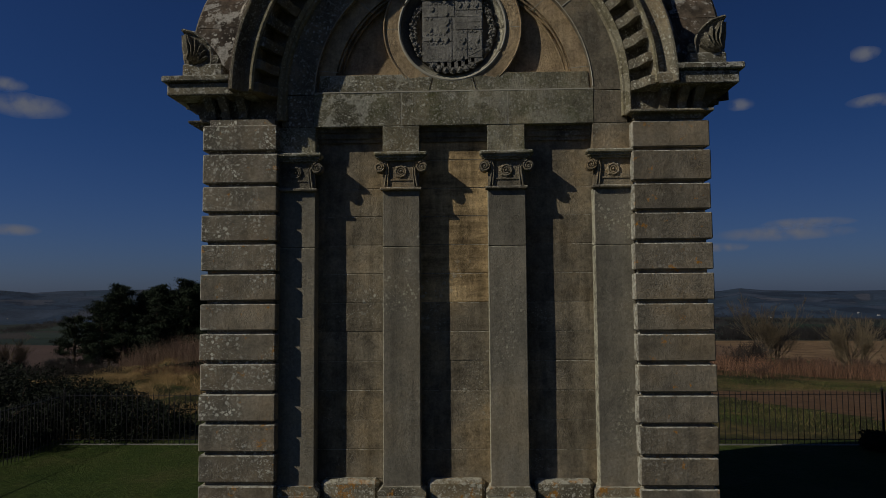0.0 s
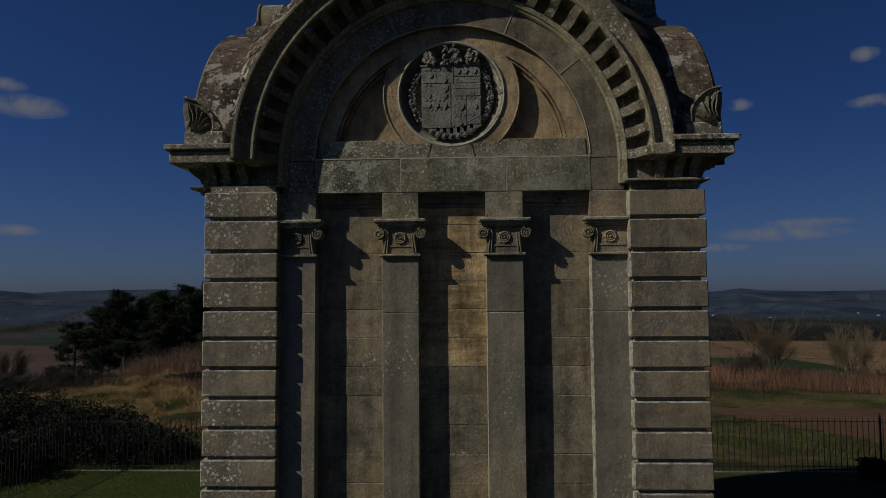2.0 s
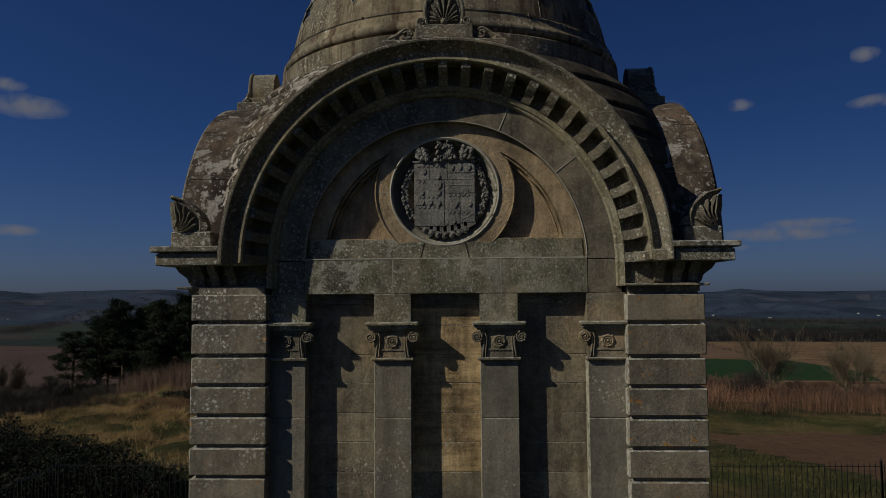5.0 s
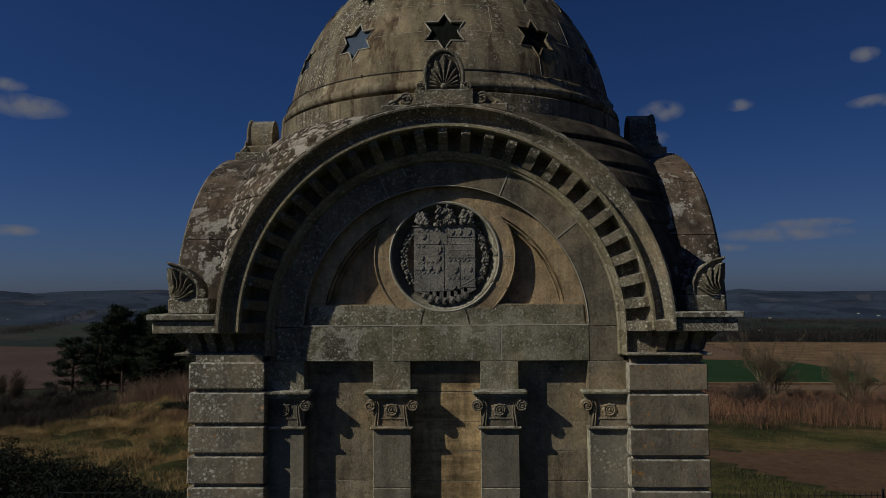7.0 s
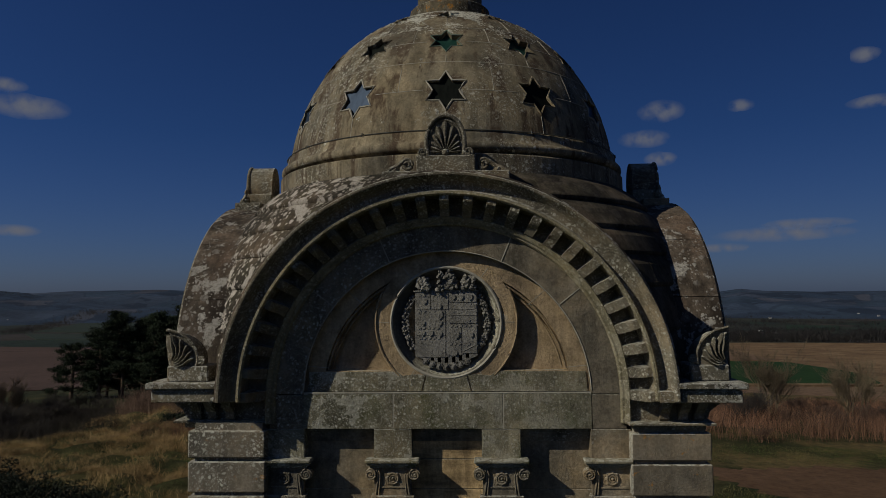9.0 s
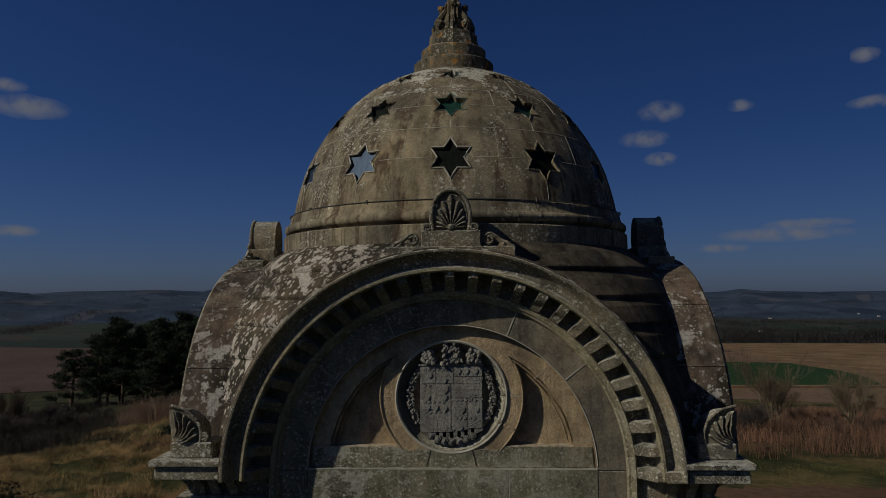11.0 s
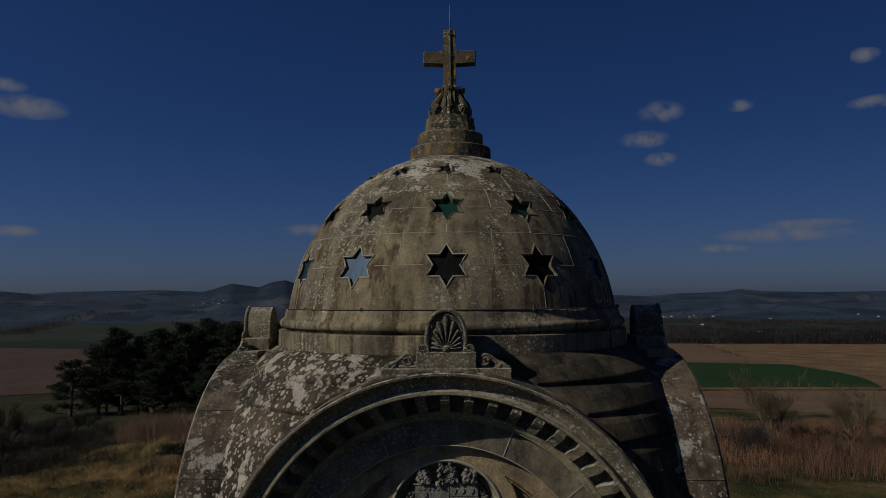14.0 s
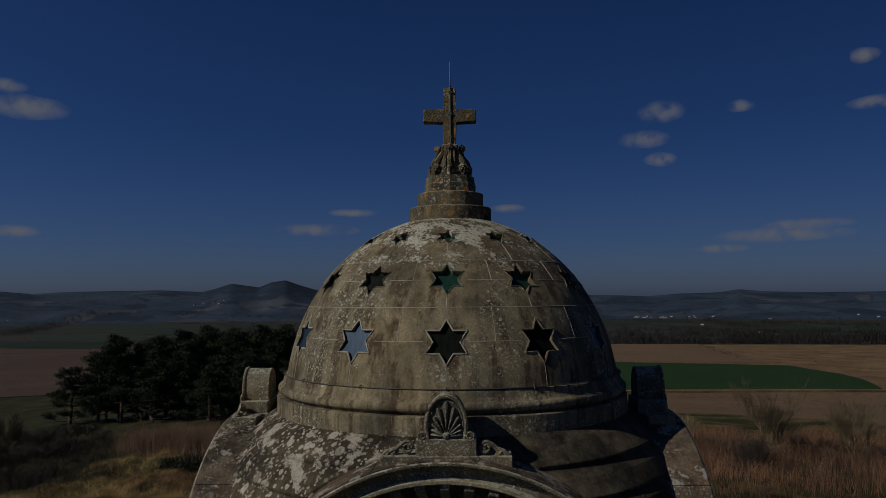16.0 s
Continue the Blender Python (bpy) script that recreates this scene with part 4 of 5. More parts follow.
# lightning conductor on the dome's foot, with its clips
bm = bmesh.new()
tube(bm, [(2.186 * math.sin(radians(a)), -2.186 * math.cos(radians(a)), 8.460) for a in range(-180, 181, 5)], 0.006, 4)
for a in range(-175, 180, 25):
    s, c = math.sin(radians(a)), math.cos(radians(a))
    tube(bm, [(2.16 * s, -2.16 * c, 8.478), (2.192 * s, -2.192 * c, 8.476), (2.196 * s, -2.196 * c, 8.444)], 0.008, 4)
part("lightning_conductor", bm, CABLE, house, "thin dark conductor strip round the dome")

# finial and cross
bm = bmesh.new()
lathe(bm, [(0.55, 10.30), (0.55, 10.59), (0.54, 10.60), (0.44, 10.60)], 40)
fin = part("finial", bm, FINIAL, house, "stepped round stone finial with orange lichen")
bm = bmesh.new()
lathe(bm, [(0.445, 10.595), (0.445, 10.785), (0.435, 10.795), (0.2, 10.795)], 40)
part("upper_step", bm, FINIAL, fin)
bm = bmesh.new()
lathe(bm, [(0.345, 10.79), (0.345, 10.92), (0.335, 10.93), (0.325, 11.03), (0.10, 11.04)], 8)
part("octagon_step", bm, FINIAL, fin)
bm = bmesh.new()
lathe(bm, [(0.27, 11.03), (0.26, 11.14), (0.20, 11.26), (0.14, 11.36), (0.11, 11.47)], 8)
for k in range(8):
    a = radians(45 * k)
    s, c = math.sin(a), -math.cos(a)
    big = k % 2 == 0
    if big:
        tube(bm, [(r * s, r * c, z) for r, z in ((0.26, 11.04), (0.275, 11.13), (0.235, 11.23), (0.165, 11.32), (0.15, 11.40), (0.175, 11.44))], 0.035, 6, 0.030)
        blob(bm, (0.165 * s, 0.165 * c, 11.425), 0.055, 1, 0.15)
        u = Vector((math.cos(a), math.sin(a), 0))
        for f in (-1, 1):
            tube(bm, [Vector((r * s, r * c, z)) + u * f * 0.06 for r, z in ((0.235, 11.07), (0.235, 11.15), (0.20, 11.24), (0.17, 11.36), (0.14, 11.44))], 0.018, 5)
    else:
        tube(bm, [(r * s, r * c, z) for r, z in ((0.27, 11.04), (0.29, 11.12), (0.25, 11.21), (0.15, 11.34), (0.13, 11.42))], 0.05, 6, 0.03)
        blob(bm, (0.245 * s, 0.245 * c, 11.12), 0.085, 1, 0.15)
box(bm, -0.11, 0.11, -0.11, 0.11, 11.42, 11.475, 0.015)
part("scroll_collar", bm, FINIAL, fin, "carved scrolls at the foot of the cross")
bm = bmesh.new()
out_c = [(-0.083, 11.47), (0.083, 11.47), (0.083, 11.79), (0.36, 11.79), (0.36, 11.955), (0.083, 11.955), (0.083, 12.255), (-0.083, 12.255), (-0.083, 11.955), (-0.36, 11.955), (-0.36, 11.79), (-0.083, 11.79)]
prism(bm, out_c, -0.085, 0.085)
bmesh.ops.bevel(bm, geom=list(bm.edges), offset=0.008, segments=1, affect="EDGES")
crs = part("cross", bm, FINIAL, house, "weathered stone cross with orange lichen")
bm = bmesh.new()
tube(bm, [(0.012, -0.10, 11.50), (0.012, -0.098, 12.0), (0.012, -0.096, 12.30), (0.008, -0.05, 12.42), (0.006, 0.0, 12.64)], 0.011, 6, 0.006)
for z in (11.56, 11.88, 12.18):
    box(bm, -0.012, 0.036, -0.108, -0.08, z, z + 0.022)
part("lightning_rod", bm, CABLE, crs, "thin dark lightning rod up the cross")

# the other three sides
for k in (1, 2, 3):
    R = Matrix.Rotation(radians(90 * k), 4, "Z")
    for ob in front:
        copy_thing(ob, R @ ob.matrix_basis)
    for ob in corner_parts:
        copy_thing(ob, R @ ob.matrix_basis)

# ---- the land ----
PROFILE = [(0, 0), (13, 0), (20, -0.15), (32, -0.55), (48, -2.1), (86, -5.5), (100, -8), (130, -13.5), (200, -23), (310, -35), (600, -49), (990, -62), (1250, -70), (2000, -84), (2700, -90), (3000, -88), (3600, -45)]
RIDGE = [(-180, 30), (-90, 40), (-50, 40), (-34.2, 48), (-32.2, 33), (-29.7, 44), (-24.1, 52), (-20.9, 41), (-20.0, 57), (-18.8, 86), (-17.5, 73), (-16.7, 66), (-15.8, 96), (-14.7, 109), (-13.6, 78), (-12.3, 47), (-9.6, 22), (11.1, 4), (14.1, -4), (16.2, 11), (19.1, 16), (20.6, 34), (22.2, 20), (25.8, 12), (29.9, 15), (60, 30), (180, 30)]


def ease(x, table):
    for (a, u), (b, v) in zip(table, table[1:]):
        if x <= b:
            t = (x - a) / (b - a)
            return u + (v - u) * t
    return table[-1][1]


def land(x, y):
    """Height of the ground: a hilltop lawn that falls to a wide valley, with hills beyond."""
    r = math.hypot(x, y)
    az = math.degrees(math.atan2(x, y + 9.6))
    z = ease(r, PROFILE)
    if r > 3000:
        top = ease(az, RIDGE)
        t = min(1.0, (r - 3000) / 1300)
        z = -88 + (top + 88) * t ** 1.15
        swell = min(1.0, (r - 3000) / 300) * (1.0 if r < 3800 else max(0.12, (4300 - r) / 500))
        z += swell * (20 * noise.noise((x * 0.0019, y * 0.0026, 21)) + 9 * noise.noise((x * 0.006, y * 0.008, 22)) + 5)
        z += max(0.0, 1 - abs(r - 4250) / 200) * 4 * noise.noise((x * 0.004, 5.0, 23))
    rough = min(1.0, max(0.0, (r - 14) / 40)) * min(1.0, max(0.0, (220 - r) / 80))
    z += rough * (0.45 * noise.noise((x * 0.08, y * 0.08, 3)) + 0.22 * noise.noise((x * 0.30, y * 0.30, 9)))
    z += min(1.0, max(0.0, (r - 400) / 1500)) * 6 * noise.noise((x * 0.0012, y * 0.0012, 1)) * (1 if r < 3900 else max(0, (4300 - r) / 400))
    z += 0.9 * math.exp(-((x + 17) ** 2 + (y - 39) ** 2) / 45) + 0.5 * math.exp(-((x + 40) ** 2 + (y - 76) ** 2) / 300)
    if -42 < x < -6 and 13 < y < 44:
        side = min(1.0, (-6 - x) / 4, (y - 13) / 4, (44 - y) / 6, (x + 42) / 6)
        z += side * (0.42 * noise.noise((x * 0.33, y * 0.24, 14)) + 0.30 * noise.noise((x * 0.8, y * 0.62, 17)) + 0.9 * (0.16 - min(0.32, abs(noise.noise((x * 0.16 + 0.1 * y, y * 0.24, 19))))))
    return z


TURF = ground_cover("rough hill turf", [(0.34, (0.020, 0.028, 0.010)), (0.49, (0.054, 0.052, 0.021)), (0.61, (0.15, 0.107, 0.048))], 0.22, 3.0, 0.14)


def patchwork(name, tones, cell, hedge, wood, share, tint=0.35):
    """Land seen from afar: walled and hedged fields of differing tone, with woods between them."""
    m, n, l, b = material(name)
    v = n.new("ShaderNodeNewGeometry").outputs["Position"]
    flat = n.new("ShaderNodeMapping")
    flat.inputs["Scale"].default_value = (1 / cell, 0.62 / cell, 0.0)
    flat.inputs["Rotation"].default_value = (0, 0, 0.3)
    l.new(v, flat.inputs[0])
    bent = mix(n, l, 0.16, flat.outputs[0], noise_node(n, l, 1.6, 3, 0.5, flat.outputs[0]).outputs["Color"], "ADD")
    cells, rims = n.new("ShaderNodeTexVoronoi"), n.new("ShaderNodeTexVoronoi")
    rims.feature = "DISTANCE_TO_EDGE"
    for node in (cells, rims):
        node.inputs["Scale"].default_value = 1.0
        l.new(bent, node.inputs["Vector"])
    pick = n.new("ShaderNodeSeparateColor")
    l.new(cells.outputs["Color"], pick.inputs[0])
    col = ramp(n, l, pick.outputs[0], [(k / len(tones), t) for k, t in enumerate(tones)])
    col.node.color_ramp.interpolation = "CONSTANT"
    broad = noise_node(n, l, 0.004, 6, 0.6, v)
    col = mix(n, l, tint, col, ramp(n, l, broad.outputs[0], [(0.36, grey(0.55)), (0.64, grey(1.4))]), "MULTIPLY")
    fine = noise_node(n, l, 0.05, 6, 0.7, v)
    col = mix(n, l, 0.5, col, ramp(n, l, fine.outputs[0], [(0.34, grey(0.6)), (0.66, grey(1.4))]), "MULTIPLY")
    line = ramp(n, l, mix(n, l, 0.03, rims.outputs["Distance"], fine.outputs[0], "ADD"), [(0.030, grey(0.9)), (0.045, grey(0))])
    col = mix(n, l, line, col, hedge)
    copse = noise_node(n, l, 0.0042, 6, 0.62, v, (1, 0.8, 0))
    col = mix(n, l, ramp(n, l, copse.outputs[0], [(share, grey(0)), (share + 0.015, grey(0.9))]), col, wood)
    l.new(col, b.inputs["Base Color"])
    b.inputs["Roughness"].default_value, b.inputs["Specular IOR Level"].default_value = 0.95, 0.1
    bump(n, l, b, fine.outputs[0], 0.8, 1.5)
    return m


FARLAND = patchwork("far valley fields", [(0.030, 0.038, 0.030), (0.041, 0.044, 0.036), (0.025, 0.036, 0.029), (0.050, 0.044, 0.039), (0.033, 0.040, 0.033), (0.044, 0.039, 0.036), (0.037, 0.040, 0.034)], 190.0, (0.017, 0.019, 0.018), (0.022, 0.023, 0.023), 0.585)
# the blue of distant haze is painted into both hill colours
HAZY_HILLS = patchwork("far hills in hazy blue", [(0.033, 0.050, 0.083), (0.039, 0.056, 0.089), (0.046, 0.059, 0.089), (0.030, 0.047, 0.078), (0.042, 0.057, 0.088), (0.060, 0.067, 0.091), (0.036, 0.054, 0.084)], 210.0, (0.031, 0.045, 0.072), (0.023, 0.033, 0.054), 0.55, 0.5)
STEEP = ground_cover("twin hills in darker hazy blue", [(0.36, (0.020, 0.031, 0.052)), (0.64, (0.030, 0.043, 0.066))], 0.004, 0.02, 0.6, 0.95, 0.4)
HILLGRASS = ground_cover("dark hill grass", [(0.36, (0.018, 0.024, 0.010)), (0.50, (0.036, 0.038, 0.017)), (0.64, (0.066, 0.056, 0.027))], 0.12, 1.6, 0.2)
LAWN = ground_cover("mown lawn", [(0.32, (0.032, 0.056, 0.012)), (0.50, (0.052, 0.074, 0.017)), (0.66, (0.078, 0.084, 0.027))], 0.7, 9, 0.16)
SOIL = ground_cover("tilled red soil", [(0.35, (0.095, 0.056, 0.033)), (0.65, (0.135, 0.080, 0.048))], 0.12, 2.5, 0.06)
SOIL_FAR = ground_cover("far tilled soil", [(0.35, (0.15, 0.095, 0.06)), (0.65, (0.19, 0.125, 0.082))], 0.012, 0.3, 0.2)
SOIL_DULL = ground_cover("dull tilled soil", [(0.35, (0.075, 0.050, 0.042)), (0.65, (0.10, 0.066, 0.054))], 0.012, 0.3, 0.2)
CROP = ground_cover("winter crop", [(0.35, (0.018, 0.045, 0.014)), (0.65, (0.024, 0.055, 0.018))], 0.012, 0.25, 0.2)
MOOR = ground_cover("dry moor grass", [(0.36, (0.13, 0.082, 0.048)), (0.50, (0.185, 0.118, 0.066)), (0.64, (0.25, 0.17, 0.098))], 0.03, 0.25, 0.4, 0.95, 0.85)
PASTURE = ground_cover("far pasture", [(0.35, (0.030, 0.041, 0.034)), (0.65, (0.040, 0.051, 0.040))], 0.01, 0.15, 0.3)

CROP_FAR = ground_cover("far dark crop", [(0.35, (0.020, 0.036, 0.024)), (0.65, (0.028, 0.046, 0.030))], 0.01, 0.15, 0.3)


def grid_mesh(name, rows, mats, pick=None):
    """A sheet through rows of points; pick gives each quad's material."""
    w = len(rows[0])
    verts = [p for r in rows for p in r]
    faces = [(i * w + j, i * w + j + 1, (i + 1) * w + j + 1, (i + 1) * w + j) for i in range(len(rows) - 1) for j in range(w - 1)]
    me = bpy.data.meshes.new(name)
    me.from_pydata(verts, [], faces)
    for m in mats:
        me.materials.append(m)
    for p in me.polygons:
        p.use_smooth = True
        if pick:
            p.material_index = pick(*p.center[:2])
    return new(name, me)


radii = [0.0] + [1.5 * 1.03 ** k for k in range(0, 275)]
radii = [r for r in radii if r < 4950] + [4950]
radii = [r for r in radii if r < 2500] + [2500 + 45 * k for k in range(55)]
azs = [-180 + 5 * k for k in range(28)] + [-40 + 0.25 * k for k in range(320)] + [40 + 5 * k for k in range(29)]
rows = []
for r in radii:
    row = []
    for a in azs:
        x, y = r * math.sin(radians(a)), r * math.cos(radians(a))
        row.append((x, y, land(x, y)))
    rows.append(row)


def cover(x, y):
    """Which soil or turf lies at a place: turf, valley land, hills or the tilled strip by the fence."""
    r = math.hypot(x, y)
    wave = 0.5 * noise.noise((x * 0.4, y * 0.4, 6))
    if x + 0.52 * y > 18.4 + wave and 9.0 < x < 64 and 3 < y < 19.6 + 0.06 * (x - 9) + wave:
        return 3
    az = math.degrees(math.atan2(x, y + 9.6))
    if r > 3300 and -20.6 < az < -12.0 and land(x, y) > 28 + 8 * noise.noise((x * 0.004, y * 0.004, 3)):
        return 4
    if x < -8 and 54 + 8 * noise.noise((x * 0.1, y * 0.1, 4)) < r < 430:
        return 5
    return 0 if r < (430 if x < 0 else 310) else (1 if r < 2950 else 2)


tagged(grid_mesh("ground", rows, [TURF, FARLAND, HAZY_HILLS, SOIL, STEEP, HILLGRASS], cover), "rough grassy hilltop falling to a wide valley with hills", "ground", kind="structure")


def sheet(name, mat, quad, nu, nv, lift, label, category, kind="structure", bulge=0.0):
    """A patch of land between four corners, laid on the ground."""
    a, b, c, d = (Vector((*p, 0)) for p in quad)
    rows = []
    for i in range(nv + 1):
        t = i / nv
        p, q = a.lerp(d, t), b.lerp(c, t)
        rows.append([(v.x, v.y, land(v.x, v.y) + lift) for v in (p.lerp(q, j / nu) + bulge * Vector((math.sin(math.pi * t) * j / nu, 0, 0)) for j in range(nu + 1))])
    low = lambda p: (p[0], p[1], p[2] - lift - 1.5)
    rows = [[low(r[0])] + r + [low(r[-1])] for r in rows]  # the rim goes down into the ground
    rows = [[low(p) for p in rows[0]]] + rows + [[low(p) for p in rows[-1]]]
    ob = grid_mesh(name, rows, [mat])
    for p in ob.data.polygons:
        p.use_smooth = False
    return tagged(ob, label, category, kind=kind)


sheet("lawn", LAWN, [(-13.5, -14), (10.3, -14), (10.3, 8.6), (-13.5, 8.6)], 30, 40, 0.012, "mown green lawn inside the iron fence", "lawn")
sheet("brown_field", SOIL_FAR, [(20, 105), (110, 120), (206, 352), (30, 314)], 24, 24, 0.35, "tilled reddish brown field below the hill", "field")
sheet("green_field", CROP, [(30, 312), (204, 350), (262, 587), (60, 628)], 30, 40, 0.8, "dark green winter crop field", "field", bulge=16)
sheet("field_margin", MOOR, [(20, 306), (204, 345), (205, 352), (20, 314)], 24, 2, 1.3, "pale grassy margin between two fields", "field margin")
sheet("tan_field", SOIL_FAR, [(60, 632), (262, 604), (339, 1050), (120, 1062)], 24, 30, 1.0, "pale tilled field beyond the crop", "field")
sheet("moor", MOOR, [(160, 338), (440, 300), (720, 1086), (300, 1056)], 40, 40, 0.25, "dry orange brown moorland", "moor")
sheet("plough_field", SOIL_DULL, [(-260, 330), (-150, 360), (-400, 960), (-760, 1110)], 24, 30, 0.5, "reddish tilled field on the far slope", "field")
sheet("pasture", PASTURE, [(-1164, 1847), (-560, 1690), (-900, 2500), (-1425, 2530)], 24, 24, 2.0, "dull green pasture in the valley", "field")
sheet("pasture", PASTURE, [(-860, 1370), (-600, 1290), (-640, 1620), (-1120, 1740)], 20, 20, 1.5, "dull green pasture in the valley", "field")
sheet("far_crop", CROP_FAR, [(752, 1711), (881, 1722), (1087, 2125), (937, 2132)], 12, 20, 1.8, "dark green far crop field", "field")


# ---- fence ----
FY = 7.95


def fence(name, length, m, label):
    """Iron railing along its own x, with round bars, two rails and square posts."""
    run = empty(name, label, "fence", m, "fence round the lawn")
    for z, h in ((1.205, 0.012), (0.13, 0.012)):
        bm = bmesh.new()
        box(bm, 0, length, -0.011, 0.011, z, z + h, 0.002)
        part("rail", bm, IRON, run)
    bm = bmesh.new()
    tube(bm, [(0, 0, 0.0), (0, 0, 1.235)], 0.0095, 5)
    tube(bm, [(0, 0, 1.23), (0, 0, 1.255), (0, 0, 1.31)], 0.013, 5, 0.003)
    bar = part("bar", bm, IRON, run)
    n = int(length / 0.134)
    bar.location.x = 0.134
    for k in range(2, n):
        link("bar", bar.data, run, "", Matrix.Translation((0.134 * k, 0, 0)))
    bm = bmesh.new()
    box(bm, -0.022, 0.022, -0.022, 0.022, 0, 1.30, 0.004)
    blob(bm, (0, 0, 1.335), 0.038, 1, 0.0)
    tube(bm, [(0, 0, 1.36), (0, 0, 1.43)], 0.014, 5, 0.003)
    post = part("post", bm, IRON, run)
    link("post", post.data, run, "", Matrix.Translation((length, 0, 0)))
    return run


fence("fence", 20.1, pose(-10.05, FY, 0), "black iron railing along the far edge of the lawn")
fence("fence", 19.5, pose(-10.05, FY, 0, 0, 0, -90), "black iron railing beside the dark evergreen bushes")
fence("fence", 19.5, pose(10.05, FY, 0, 0, 0, -90), "black iron railing beside the rough grass slope")
bm = bmesh.new()
box(bm, -10.14, 10.14, FY - 0.07, FY + 0.07, -0.2, 0.02, 0.008)
tagged(part("kerb", bm, SLATE, None), "low dark stone kerb under the iron railing", "kerb", kind="structure")

# ---- plants ----
BARK = plain("pine bark", (0.055, 0.038, 0.026), (0.12, 0.075, 0.048), 6, 0.9, 0, 0.02, (1, 1, 0.2))
TWIG = plain("bare twigs", (0.10, 0.075, 0.046), (0.21, 0.16, 0.095), 3, 0.9)
DARK_TWIG = plain("grey scrub twigs", (0.026, 0.022, 0.018), (0.060, 0.047, 0.037), 3, 0.9)
RUST_TWIG = plain("rusty scrub twigs", (0.070, 0.042, 0.030), (0.13, 0.078, 0.052), 3, 0.9)
NEEDLES = leafy("pine needles", (0.014, 0.022, 0.011), (0.028, 0.041, 0.019), 0.7, 0.5)
EVERGREEN = leafy("dark evergreen leaves", (0.004, 0.007, 0.004), (0.018, 0.024, 0.011))
PALE_REED = leafy("pale pinkish stems", (0.11, 0.070, 0.050), (0.29, 0.19, 0.13), 0.6, 0.5)
REED = leafy("red brown stems", (0.095, 0.050, 0.033), (0.27, 0.145, 0.088), 0.85, 0.25)
STRAW = leafy("dry straw grass", (0.17, 0.118, 0.052), (0.52, 0.35, 0.16), 0.9, 0.7)
GREENBLADE = leafy("green grass blades", (0.035, 0.065, 0.012), (0.10, 0.125, 0.035))
OLIVE = leafy("dull olive grass", (0.060, 0.066, 0.022), (0.17, 0.135, 0.055), 0.7, 0.6)
SCRUB = leafy("grey brown scrub", (0.016, 0.013, 0.011), (0.046, 0.036, 0.028), 0.6, 0.4)
WOODS = leafy("far bare woodland", (0.022, 0.022, 0.023), (0.044, 0.039, 0.037), 0.5, 0.01)


def leaf(verts, faces, c, size, rnd):
    """One small leaf or tuft blade with a random turn."""
    d = Vector((rnd.gauss(0, 1), rnd.gauss(0, 1), rnd.gauss(0.2, 0.8))).normalized()
    u = d.cross(Vector((rnd.gauss(0, 1), rnd.gauss(0, 1), rnd.gauss(0, 1)))).normalized()
    i = len(verts)
    verts += [c - u * size * 0.32, c + u * size * 0.32, c + d * size * 1.1 + u * size * 0.10, c + d * size * 1.1 - u * size * 0.10]
    faces.append((i, i + 1, i + 2, i + 3))


def mesh_of(name, verts, faces, mat):
    me = bpy.data.meshes.new(name)
    me.from_pydata([tuple(v) for v in verts], [], faces)
    me.materials.append(mat)
    return me


def pine(seed, height, low=0.16, spread=0.36):
    """Scots pine: limbs rise from the trunk and carry ragged tiers of fine needle tufts with gaps."""
    rnd = random.Random(seed)
    rng = np.random.default_rng(seed)
    bm = bmesh.new()
    lean = rnd.uniform(-0.05, 0.05)
    spine = [Vector((lean * z + 0.12 * math.sin(z * 0.6 + seed), 0.10 * math.cos(z * 0.5 + seed), z)) for z in (0, height * 0.2, height * 0.4, height * 0.6, height * 0.8, height * 0.97)]
    tube(bm, spine, 0.22, 8, 0.05)
    centres, sizes = [], []
    count = int(height * 5.2)
    for k in range(count):
        t = low + (0.99 - low) * (k / count) ** 0.9
        base = spine[0].lerp(spine[-1], t)
        a = k * 2.4 + rnd.uniform(-0.5, 0.5)
        ln = height * (spread * (1 - t) ** 0.62 + 0.05) * rnd.uniform(0.4, 1.25)
        tip = base + Vector((math.cos(a) * ln, math.sin(a) * ln, ln * rnd.uniform(0.0, 0.45)))
        mid = base.lerp(tip, 0.5) + Vector((0, 0, -0.08 * ln))
        tube(bm, [base, mid, tip], 0.055 * (1.25 - t), 5, 0.012)
        for s in range(7):
            q = base.lerp(tip, rnd.uniform(0.35, 1.04)) + Vector((rnd.gauss(0, 0.22), rnd.gauss(0, 0.22), rnd.uniform(0.0, 0.30))) * (0.5 + 0.2 * ln)
            rad = rnd.uniform(0.30, 0.55) * (0.7 + 0.05 * height)
            n = 62
            p = rng.normal(0, 1, (n, 3)) * np.array((0.55, 0.55, 0.26)) * rad + np.array(q)
            centres.append(p)
            sizes.append(rng.uniform(0.07, 0.17, n))
    c, size = np.concatenate(centres), np.concatenate(sizes)
    n = len(c)
    d = rng.normal(0, 1, (n, 3)) + np.array((0, 0, 0.5))
    d /= np.linalg.norm(d, axis=1)[:, None]
    u = np.cross(d, rng.normal(0, 1, (n, 3)))
    u /= np.linalg.norm(u, axis=1)[:, None]
    d, u = d * size[:, None], u * size[:, None]
    verts = np.stack([c - u * 0.30, c + u * 0.30, c + d * 1.3 + u * 0.08, c + d * 1.3 - u * 0.08], 1).reshape(-1, 3)
    me_t = bpy.data.meshes.new("trunk")
    bm.to_mesh(me_t)
    bm.free()
    me_t.materials.append(BARK)
    return me_t, mesh_of("crown", verts.tolist(), [(4 * k, 4 * k + 1, 4 * k + 2, 4 * k + 3) for k in range(n)], NEEDLES)


